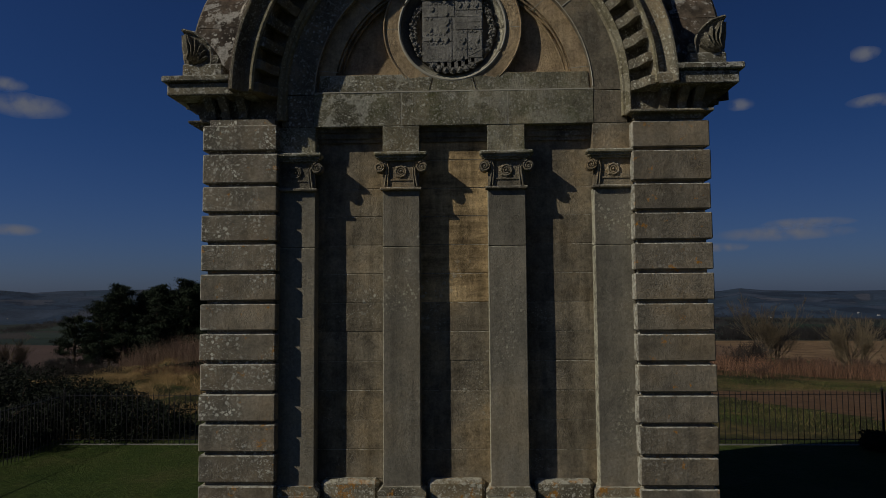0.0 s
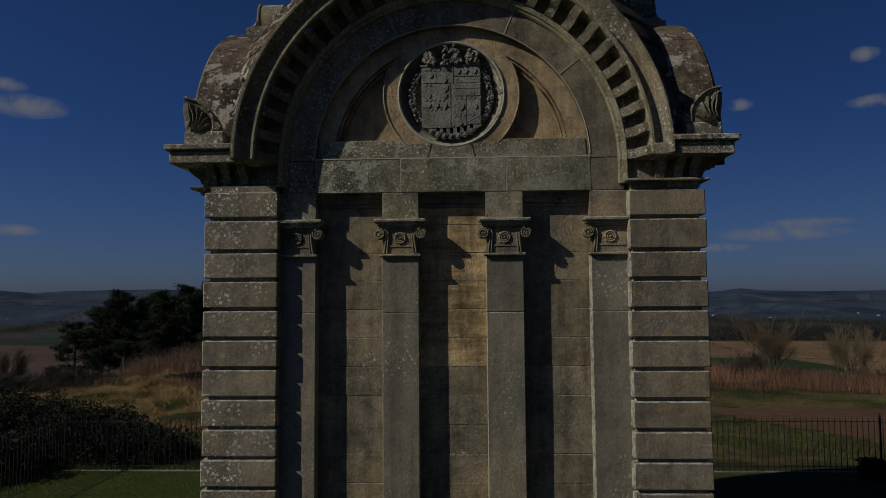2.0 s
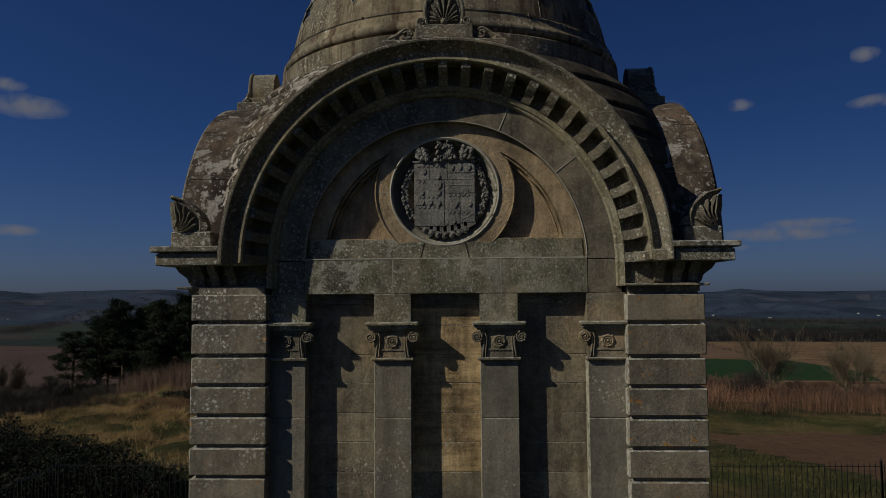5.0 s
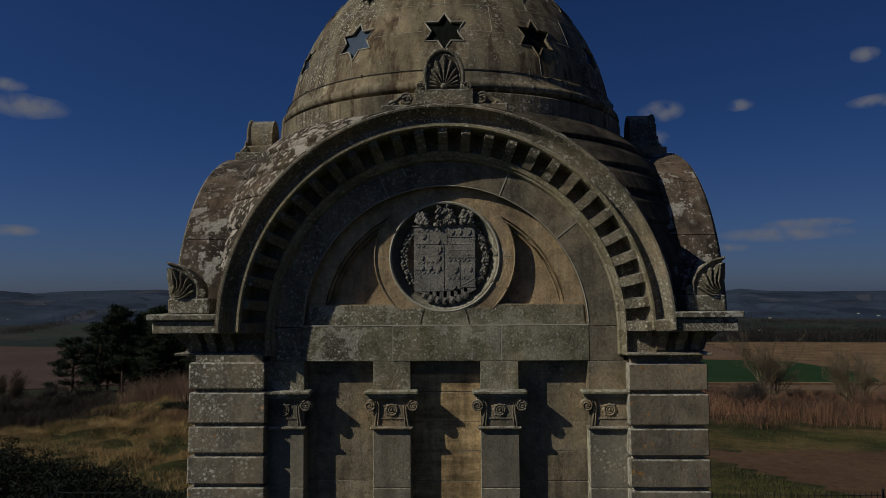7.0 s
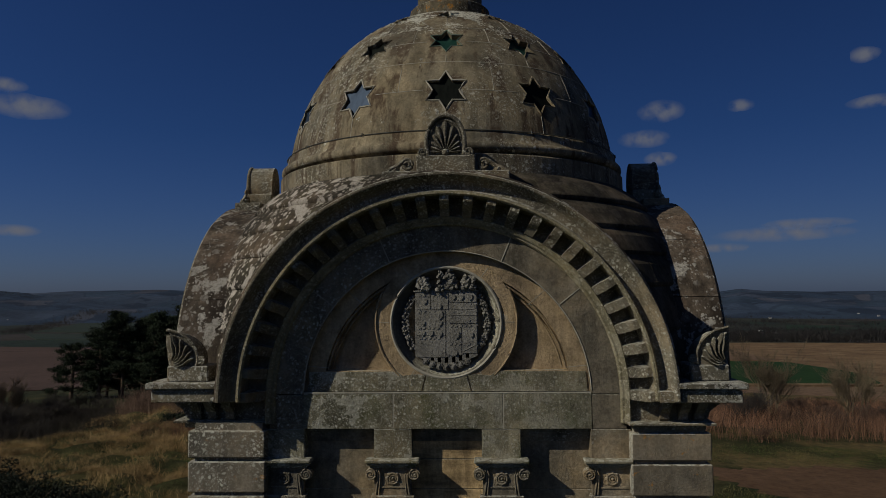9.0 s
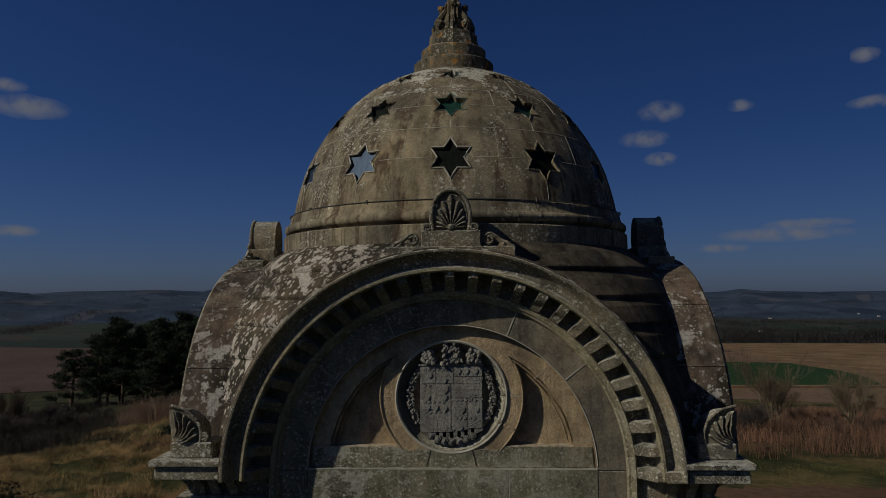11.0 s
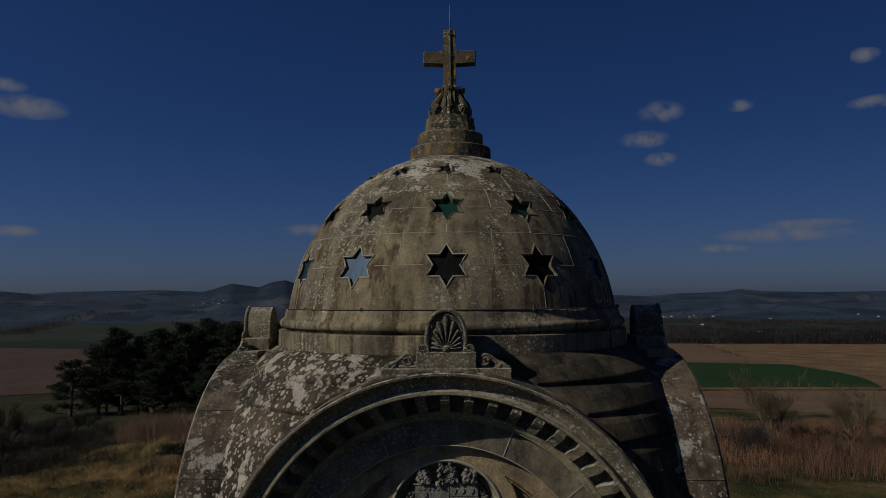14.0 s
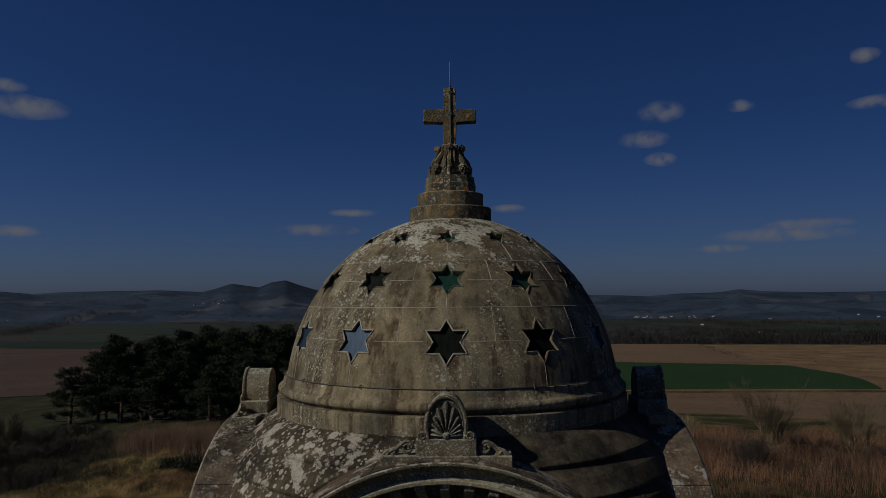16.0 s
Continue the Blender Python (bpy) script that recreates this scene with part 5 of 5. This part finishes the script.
kinds = [(6.0, pine(3, 6.0, 0.06, 0.54)), (9.0, pine(8, 9.0, 0.14, 0.37)), (10.2, pine(15, 10.2, 0.24, 0.31)), (8.5, pine(21, 8.5, 0.08, 0.40))]
for x, y, kind, tall, turn in ((-42.4, 65, 0, 6.4, 200), (-39.6, 65.5, 1, 8.2, 130), (-38.6, 68, 3, 8.8, 75), (-37, 65.5, 2, 10.0, 200), (-35.3, 66.5, 1, 9.2, 310), (-33.6, 65, 2, 9.7, 15), (-31.6, 67, 3, 8.6, 90), (-29.8, 65.5, 2, 10.3, 240),
                               (-27.5, 66.5, 2, 10.6, 170), (-25, 65.5, 1, 10.2, 30), (-22.3, 67, 2, 10.7, 290), (-19.5, 66, 2, 10.4, 110), (-16.8, 67.5, 1, 10.2, 60), (-40.8, 69.5, 3, 7.0, 150), (-34.5, 71, 3, 9.4, 260),
                               (-30.5, 71.5, 1, 9.8, 300), (-26, 72, 3, 10.2, 210), (-21, 72, 3, 10.2, 33), (-32.5, 63, 0, 5.0, 222), (-26.5, 62.5, 0, 5.4, 122), (-22.5, 63, 3, 7.4, 80), (-38.2, 71.5, 3, 7.6, 10), (-36, 69, 0, 5.6, 95), (-31, 69.5, 0, 6.0, 250), (-28.3, 69, 3, 8.2, 140), (-23.6, 69.5, 3, 8.4, 20), (-19, 69.5, 1, 9.0, 200), (-26.2, 64, 3, 7.0, 300)):
    base, (trunk, crown) = kinds[kind]
    s = tall / base
    x, y = x * 1.06, (y + 9.6) * 1.06 - 9.6
    tree = empty("pine_tree", "dark green Scots pine in the hilltop clump", "tree", pose(x, y, land(x, y) - 0.1, 0, 0, turn) @ Matrix.Scale(s, 4), "pine clump")
    link("trunk", trunk, tree)
    link("crown", crown, tree)


def bush(name, x, y, r, h, seed, label, mat=EVERGREEN, size=0.055, density=1.0):
    """Dense evergreen bush: stems inside, an uneven crown of leaves."""
    rnd = random.Random(seed)
    thing = empty(name, label, "bush", pose(x, y, land(x, y) - 0.02))
    bm = bmesh.new()
    for k in range(9):
        a = k * 0.7
        tube(bm, [(0.1 * math.cos(a), 0.1 * math.sin(a), 0), (0.4 * r * math.cos(a), 0.4 * r * math.sin(a), h * 0.45), (0.7 * r * math.cos(a), 0.7 * r * math.sin(a), h * 0.8)], 0.03, 5, 0.008)
    part("stem", bm, BARK, thing)
    verts, faces = [], []
    off = rnd.uniform(0, 99)
    for k in range(int(15000 * density * r * max(h, 0.6) / 2)):
        d = Vector((rnd.gauss(0, 1), rnd.gauss(0, 1), rnd.gauss(0.25, 0.9))).normalized()
        lump = 1 + 0.55 * noise.noise(d * 1.9 + Vector((off, 0, 0))) + 0.34 * noise.noise(d * 5 + Vector((0, off, 0)))
        rr = lump * (1 - 0.45 * rnd.random() ** 2)
        c = Vector((d.x * r * rr, d.y * r * rr, max(0.02, h * (0.32 + 0.62 * d.z * rr))))
        leaf(verts, faces, c, size * rnd.uniform(0.6, 1.4), rnd)
    link("crown", mesh_of("crown", verts, faces, mat), thing)
    return thing


for n, (x, y, r, h) in enumerate(((-8.7, 9.35, 1.25, 1.0), (-10.7, 9.7, 1.6, 1.45), (-13.0, 10.2, 2.0, 1.7), (-15.8, 11.5, 2.2, 1.75), (-18.6, 11.0, 2.3, 2.1), (-11.8, 7.2, 1.5, 1.25), (-13.2, 5.2, 1.7, 1.1), (-14.5, 9.0, 1.8, 1.2))):
    bush("evergreen_bush", x, y, r, h, 40 + n, "dark evergreen bush pressed against the iron railing")
bush("small_shrub", 9.65, 7.45, 0.38, 0.42, 71, "small dark rounded shrub at the fence corner", EVERGREEN, 0.06, 2.5)
bush("gorse_bush", -16.6, 34.0, 1.7, 0.45, 72, "low dark gorse bush on the grassy mound", EVERGREEN, 0.12)


def shrub(seed, height, spread, stems, mat, levels=4, forks=4, thick=0.05, lay=0.6, fine=0.0055):
    """A leafless shrub: stems fork again and again into fine twigs."""
    rnd = random.Random(seed)
    verts, faces = [], []

    def limb(p, q, e, r, sides):
        first = len(verts)
        for c, w in ((p, r), (q, r * 0.8), (e, r * 0.55)):
            verts.extend((c.x + w * math.cos(6.2832 * k / sides), c.y + w * math.sin(6.2832 * k / sides), c.z) for k in range(sides))
        for ring in (0, 1):
            for k in range(sides):
                a, b = first + ring * sides + k, first + ring * sides + (k + 1) % sides
                faces.append((a, b, b + sides, a + sides))

    def grow(p, d, ln, r, level):
        q = p + d * ln * 0.5 + Vector((rnd.uniform(-1, 1), rnd.uniform(-1, 1), rnd.uniform(-0.3, 1))) * ln * 0.08
        e = p + d * ln
        limb(p, q, e, r, 3 if level > 1 else 6)
        if level < levels:
            for _ in range(forks):
                nd = (d + Vector((rnd.gauss(0, spread), rnd.gauss(0, spread), rnd.gauss(0.14, 0.22)))).normalized()
                if level > 2 and rnd.random() < 0.25:
                    continue
                grow(p.lerp(e, rnd.uniform(0.35, 1.0)), nd, ln * rnd.uniform(0.5, 0.85), max(fine, r * 0.55), level + 1)

    for k in range(stems):
        a = k / stems * 6.28 + rnd.random()
        out = rnd.uniform(0.1, lay)
        d = Vector((math.cos(a) * out, math.sin(a) * out, 1)).normalized()
        grow(Vector((0.15 * math.cos(a), 0.15 * math.sin(a), 0)), d, height * rnd.uniform(0.24, 0.40), thick, 0)
    return mesh_of("branches", verts, faces, mat)


bare = [shrub(5, 5.8, 0.31, 8, TWIG, 5, 4, 0.055, 0.85, 0.0065), shrub(9, 5.6, 0.34, 7, TWIG, 5, 4, 0.055, 0.9, 0.0065)]
scrub = [shrub(31, 2.4, 0.5, 10, DARK_TWIG, 4, 4, 0.022, 1.1), shrub(32, 2.0, 0.55, 10, DARK_TWIG, 4, 4, 0.02, 1.2), shrub(33, 1.9, 0.55, 10, RUST_TWIG, 4, 4, 0.018, 1.1)]
for x, y, kind, s, turn in ((21.3, 41.2, 0, 0.95, 0), (27.2, 41.8, 1, 1.08, 130), (16.2, 47, 1, 0.62, 50), (33.5, 46, 0, 0.8, 200), (-36.5, 46.0, 1, 0.8, 0)):
    tagged(link("bare_shrub", bare[kind], None, "", pose(x, y, land(x, y) - 0.05, 0, 0, turn) @ Matrix.Scale(s, 4)), "leafless brown shrub with many fine twigs among dry stems", "shrub", "bare shrubs on the slope")
scrub_rng = random.Random(77)
for k in range(52):
    x, y = scrub_rng.uniform(-46, -22), scrub_rng.uniform(30, 56)
    if x + 0.55 * (y - 31) > -24:
        x -= 9
    tagged(link("scrub_bush", scrub[k % 2], None, "", pose(x, y, land(x, y) - 0.05, 0, 0, 47 * k) @ Matrix.Scale(scrub_rng.uniform(0.6, 1.15), 4)), "dark grey leafless scrub on the grassy slope", "shrub", "scrub on the slope")
for k in range(38):
    x, y = scrub_rng.uniform(12, 44), scrub_rng.uniform(26, 46)
    tagged(link("scrub_bush", scrub[2 if k % 3 else 0], None, "", pose(x, y, land(x, y) - 0.05, 0, 0, 61 * k) @ Matrix.Scale(scrub_rng.uniform(0.5, 1.15), 4)), "rusty brown leafless scrub among dry stems" if k % 3 else "dark leafless scrub among dry stems", "shrub", "scrub among the stems")


def blades(name, mat, spots, count, height, width, bend, label, seed, keep=None):
    """Standing blades strewn over patches (x, y, rx, ry), clumped; one joined mesh."""
    rng = np.random.default_rng(seed)
    verts, faces = [], []
    area = [rx * ry for _, _, rx, ry in spots]
    for (cx, cy, rx, ry), a in zip(spots, area):
        n = int(count * a / sum(area))
        for _ in range(n):
            x, y = cx + rng.uniform(-1, 1) * rx, cy + rng.uniform(-1, 1) * ry
            e = ((x - cx) / rx) ** 2 + ((y - cy) / ry) ** 2
            if e > 1 - 0.25 * rng.random() or (keep and not keep(x, y)):
                continue
            patch = 0.5 + 0.5 * noise.noise((x * 0.45, y * 0.45, seed))
            if rng.random() > 0.05 + 1.15 * patch:
                continue
            wide = 0.5 + 0.5 * noise.noise((x * 0.13, y * 0.13, seed + 20))
            h = height * rng.uniform(0.4, 1.1) * (0.35 + 0.6 * patch) * (0.55 + 0.8 * wide)
            z = land(x, y) - 0.03
            t, b = rng.uniform(0, 6.28), rng.normal(0, bend, 2) * h
            ux, uy = math.cos(t) * width, math.sin(t) * width
            i = len(verts)
            verts += [(x - ux, y - uy, z), (x + ux, y + uy, z), (x + ux * 0.7 + b[0] * 0.4, y + uy * 0.7 + b[1] * 0.4, z + h * 0.6), (x - ux * 0.7 + b[0] * 0.4, y - uy * 0.7 + b[1] * 0.4, z + h * 0.6), (x + b[0], y + b[1], z + h)]
            faces += [(i, i + 1, i + 2, i + 3), (i + 3, i + 2, i + 4)]
    return tagged(new(name, mesh_of(name, verts, faces, mat)), label, "grass", kind="stuff")


OFF_SOIL = lambda x, y: not (x + 0.52 * y > 18.1 and x > 9 and y < 19.5 + 0.06 * (x - 9))
blades("dry_stems", REED, [(22, 33, 9, 7), (34, 36, 10, 10), (14, 29, 6, 4), (24, 48, 14, 10), (40, 50, 14, 14), (12, 40, 7, 9)], 120000, 1.6, 0.007, 0.34, "tall red brown dry stems on the slope", 3, lambda x, y: y > 23.5 + 1.6 * math.sin(x * 0.5) + 1.5 * noise.noise((x * 0.6, y * 0.6, 2)))
blades("dry_stems", PALE_REED, [(-19.5, 41, 5.5, 5), (-15, 37, 4.5, 4.5), (-23, 47, 5, 5), (-13, 45, 6, 6)], 75000, 2.7, 0.005, 0.32, "tall pale pinkish dry stems on the mound", 8)
blades("dry_stems", REED, [(-14.5, 28.5, 4, 2.4), (-11, 27, 3, 2)], 12000, 0.9, 0.006, 0.35, "short red brown stems below the mound", 13)
blades("bare_scrub", SCRUB, [(20, 36, 10, 6), (33, 40, 9, 8), (13, 33, 4, 4)], 16000, 1.5, 0.006, 0.5, "bare twigs among the dry stems", 9)
blades("grey_scrub", SCRUB, [(-37, 47, 9, 8), (-30, 38, 7, 7), (-46, 56, 8, 8), (-25, 31, 5, 4), (-31, 31, 6, 5)], 100000, 1.3, 0.006, 0.6, "grey brown leafless scrub on the slope", 4)
blades("straw_grass", STRAW, [(-15, 22, 9, 6), (-20, 25, 6, 5), (-11, 16, 6, 4), (-12, 29, 8, 5), (-19, 33, 5, 4)], 170000, 0.55, 0.006, 0.75, "tufted straw coloured dry grass", 5, lambda x, y: noise.noise((x * 0.22, y * 0.34, 31)) + 0.5 * noise.noise((x * 0.7, y * 0.9, 32)) > -0.16)
blades("straw_grass", OLIVE, [(12.5, 22.5, 7, 2.2), (10.8, 12.5, 3.5, 4.5), (26, 23.5, 12, 1.8), (12, 17, 2.5, 3)], 50000, 0.22, 0.006, 0.7, "tufted olive and straw coloured grass beside the tilled soil", 15, OFF_SOIL)
blades("rough_grass", GREENBLADE, [(14, 12.5, 8, 3.8), (-12, 13, 8, 4), (0, 12, 9, 3.5), (-30, 52, 7, 7), (18, 22.5, 11, 2.2), (-24, 44, 4, 6), (-12, 6, 1.8, 6), (-17, 24, 9, 6), (-27, 57, 9, 6)], 190000, 0.18, 0.006, 0.8, "rough green grass outside the fence", 6, OFF_SOIL)
blades("lawn_grass", GREENBLADE, [(-7, 3, 3.4, 5.2), (7, 3, 3.4, 5.2), (0, 5.5, 9.5, 2.3)], 60000, 0.07, 0.006, 0.7, "short green grass of the lawn", 7, lambda x, y: abs(x) < 9.9 and y < 7.8 and max(abs(x), abs(y)) > 3.2)


# ---- far woods and houses ----
def woods(name, line, width, height, count, seed, label, sprays=26, mat=None):
    """A belt of far leafless trees along a line, each a bare stem under a loose crown of upright sprays."""
    rng = np.random.default_rng(seed)
    verts, faces = [], []
    for _ in range(count):
        k = rng.random() * (len(line) - 1)
        i = int(k)
        x = line[i][0] + (line[i + 1][0] - line[i][0]) * (k - i) + rng.normal(0, width)
        y = line[i][1] + (line[i + 1][1] - line[i][1]) * (k - i) + rng.normal(0, width)
        h = height * rng.uniform(0.45, 1.15) * (0.75 + 0.5 * noise.noise((x * 0.02, y * 0.02, seed)))
        z = land(x, y) - 0.3
        wide = h * rng.uniform(0.22, 0.36)
        for s in range(sprays):
            a, d = rng.uniform(0, 6.28), wide * math.sqrt(rng.random())
            up = rng.uniform(0.15, 0.86) if s else 0.0
            px, py, pz = x + d * math.cos(a) * (s > 0), y + d * math.sin(a) * (s > 0), z + h * up
            w, tall = h * rng.uniform(0.012, 0.034), h * (rng.uniform(0.10, 0.26) if s else 0.7)
            lx, ly = 0.22 * tall * math.cos(a), 0.22 * tall * math.sin(a)
            t = rng.uniform(-0.6, 0.6)
            ux, uy = w * math.cos(t), w * math.sin(t)
            first = len(verts)
            verts += [(px - ux, py - uy, pz), (px + ux, py + uy, pz), (px + ux * 0.5 + lx, py + uy * 0.5 + ly, pz + tall), (px - ux * 0.5 + lx, py - uy * 0.5 + ly, pz + tall)]
            faces.append((first, first + 1, first + 2, first + 3))
    ob = new(name, mesh_of(name, verts, faces, mat or WOODS))
    return tagged(ob, label, "woodland", kind="stuff")


woods("far_woods", [(190, 1085), (347, 1095), (457, 1096), (760, 1092)], 8, 17, 420, 1, "belt of grey brown bare trees beyond the moor", 34)
woods("far_woods", [(430, 1120), (560, 1112), (780, 1100)], 14, 19, 420, 11, "dark bare wood beyond the moor", 30)
woods("far_woods", [(290, 1430), (418, 1423), (520, 1330), (760, 1300)], 16, 15, 420, 3, "bare woods on the valley floor", 24)
woods("far_woods", [(560, 1560), (736, 1522), (1000, 1450)], 26, 14, 380, 12, "dark woods on the valley floor", 20)
woods("far_woods", [(776, 1996), (860, 2350), (860, 2646)], 30, 14, 300, 4, "dark woods on the far valley side", 16)
woods("far_woods", [(977, 2397), (1078, 2387), (1300, 2156)], 25, 15, 320, 6, "dark woods on the far hillside", 16)
woods("far_woods", [(-1150, 1700), (-1264, 2005), (-1551, 2636), (-1603, 2982)], 26, 14, 620, 2, "long dark wood in the valley", 18)
woods("far_woods", [(-2436, 3400), (-2250, 3450)], 60, 13, 200, 5, "dark woods below the far hills", 12)
woods("far_woods", [(-1547, 2900), (-1170, 3000), (-600, 2950)], 26, 15, 380, 14, "dark woods below the far hills", 14)
woods("far_woods", [(420, 1750), (760, 1780), (1150, 1560)], 60, 13, 420, 21, "bare woods across the valley floor", 14)
woods("far_woods", [(560, 2700), (1000, 2800), (1700, 2350)], 70, 13, 420, 22, "dark woods at the foot of the hills", 12)
woods("far_woods", [(700, 2250), (1250, 2050), (1500, 1750)], 70, 13, 320, 23, "bare woods in the valley", 12)
woods("hedge", [(205, 350), (230, 430), (258, 560), (262, 620)], 1.5, 2.0, 60, 7, "ragged pale hedge between field and moor", 18)
woods("hedge", [(256, 660), (290, 840), (340, 1060)], 3, 4.5, 70, 17, "ragged hedge between field and moor", 20)
woods("hedge", [(-700, 965), (-540, 906)], 1.5, 2.2, 110, 8, "dark hedge along the tilled field", 10)
woods("hedge", [(-990, 1375), (-600, 1225)], 3, 4, 130, 9, "dark hedge across the valley fields", 10)
woods("hedge", [(-1475, 2560), (-880, 2580)], 5, 7, 110, 10, "dark hedge across the valley fields", 9)
woods("moor_scrub", [(300, 420), (360, 620), (440, 900)], 45, 1.6, 160, 18, "scattered dark scrub on the moor", 14)

PLASTER = plain("pale house walls", (0.40, 0.39, 0.38), (0.60, 0.59, 0.57), 0.2, 0.9)
TILES = plain("dark house roofs", (0.06, 0.06, 0.065), (0.09, 0.085, 0.085), 0.3, 0.9)
rnd = random.Random(12)
for k in range(40):
    if k < 24:
        az, d = rnd.uniform(12.9, 18.8), rnd.uniform(2990, 3100)
    elif k < 34:
        az, d = rnd.uniform(-21.6, -18.9), rnd.uniform(3560, 3700)
    else:
        az, d = ((17.9, 2370), (21.9, 1760), (22.6, 2950), (28.2, 3150), (29.4, 3080), (-33.7, 3190))[k - 34]
    x, y = d * math.sin(radians(az)), d * math.cos(radians(az)) - 9.6
    s = rnd.uniform(0.45, 0.85)
    cottage = empty("house", "small pale house with a dark roof in the far village", "house", pose(x, y, land(x, y) - 0.5, 0, 0, rnd.uniform(-40, 40)) @ Matrix.Scale(s, 4), "far village")
    bm = bmesh.new()
    box(bm, -6, 6, -4, 4, 0, 5)
    part("wall", bm, PLASTER, cottage)
    bm = bmesh.new()
    loft(bm, [[(x0, -4.3, 5.01), (x0, 4.3, 5.01), (x0, 0, 8.2)] for x0 in (-6.3, 6.3)])
    part("roof", bm, TILES, cottage)

# ---- clouds ----
m, n, l, b = material("thin fair-weather cloud")
co = n.new("ShaderNodeTexCoord").outputs["Object"]
ball = n.new("ShaderNodeTexGradient")
ball.gradient_type = "SPHERICAL"
l.new(co, ball.inputs[0])
wisps = noise_node(n, l, 1.7, 4, 0.5, n.new("ShaderNodeNewGeometry").outputs["Position"])
wisps.inputs["Scale"].default_value = 0.011
soft = n.new("ShaderNodeMath")
soft.operation = "MULTIPLY"
l.new(ramp(n, l, ball.outputs["Fac"], [(0.0, grey(0)), (0.30, grey(0.35)), (0.75, grey(1))]), soft.inputs[0])
l.new(ramp(n, l, wisps.outputs[0], [(0.36, grey(0.04)), (0.60, grey(0.75))]), soft.inputs[1])
n.remove(b)
# the clouds' sunlit brightness is put in as an even glow
glow, clear, blend = n.new("ShaderNodeEmission"), n.new("ShaderNodeBsdfTransparent"), n.new("ShaderNodeMixShader")
glow.inputs["Color"].default_value, glow.inputs["Strength"].default_value = (0.74, 0.80, 1.0, 1), 0.30
l.new(soft.outputs[0], blend.inputs[0])
l.new(clear.outputs[0], blend.inputs[1])
l.new(glow.outputs[0], blend.inputs[2])
l.new(blend.outputs[0], n["Material Output"].inputs["Surface"])
CLOUDS = [(-32.9, 13.3, 250, 95), (-34.3, 14.6, 130, 55), (15.35, 14.0, 170, 90), (14.0, 12.0, 190, 75), (15.2, 10.4, 120, 60), (21.1, 13.9, 95, 50), (29.3, 16.3, 95, 60), (29.8, 13.1, 170, 50),
          (25.3, 5.0, 300, 42), (23.6, 4.3, 460, 60), (19.5, 3.4, 200, 36), (-12.0, 5.3, 330, 55), (-9.4, 6.7, 210, 34), (3.2, 7.0, 140, 38), (-33.5, 4.7, 160, 45)]
for az, el, wide, high in CLOUDS:
    d = 4300
    bm = bmesh.new()
    bmesh.ops.create_icosphere(bm, subdivisions=3, radius=1.0)
    for v in bm.verts:
        v.co.y *= 0.15
        v.co *= 1 + 0.25 * noise.noise(v.co * 1.6 + Vector((az, el, 0)))
    eye = Vector((0.2, -9.6, 9.4))
    way = Vector((math.sin(radians(az)) * math.cos(radians(el)), math.cos(radians(az)) * math.cos(radians(el)), math.sin(radians(el))))
    puff = part("cloud", bm, m, None, "", True)
    puff.matrix_basis = Matrix.Translation(eye + way * d) @ Matrix.Rotation(radians(-az), 4, "Z") @ Matrix.Diagonal((wide * 0.82, 120, high * 0.78, 1))
    tagged(puff, "small thin fair-weather cloud in the blue sky", "cloud", "scattered clouds", kind="structure")
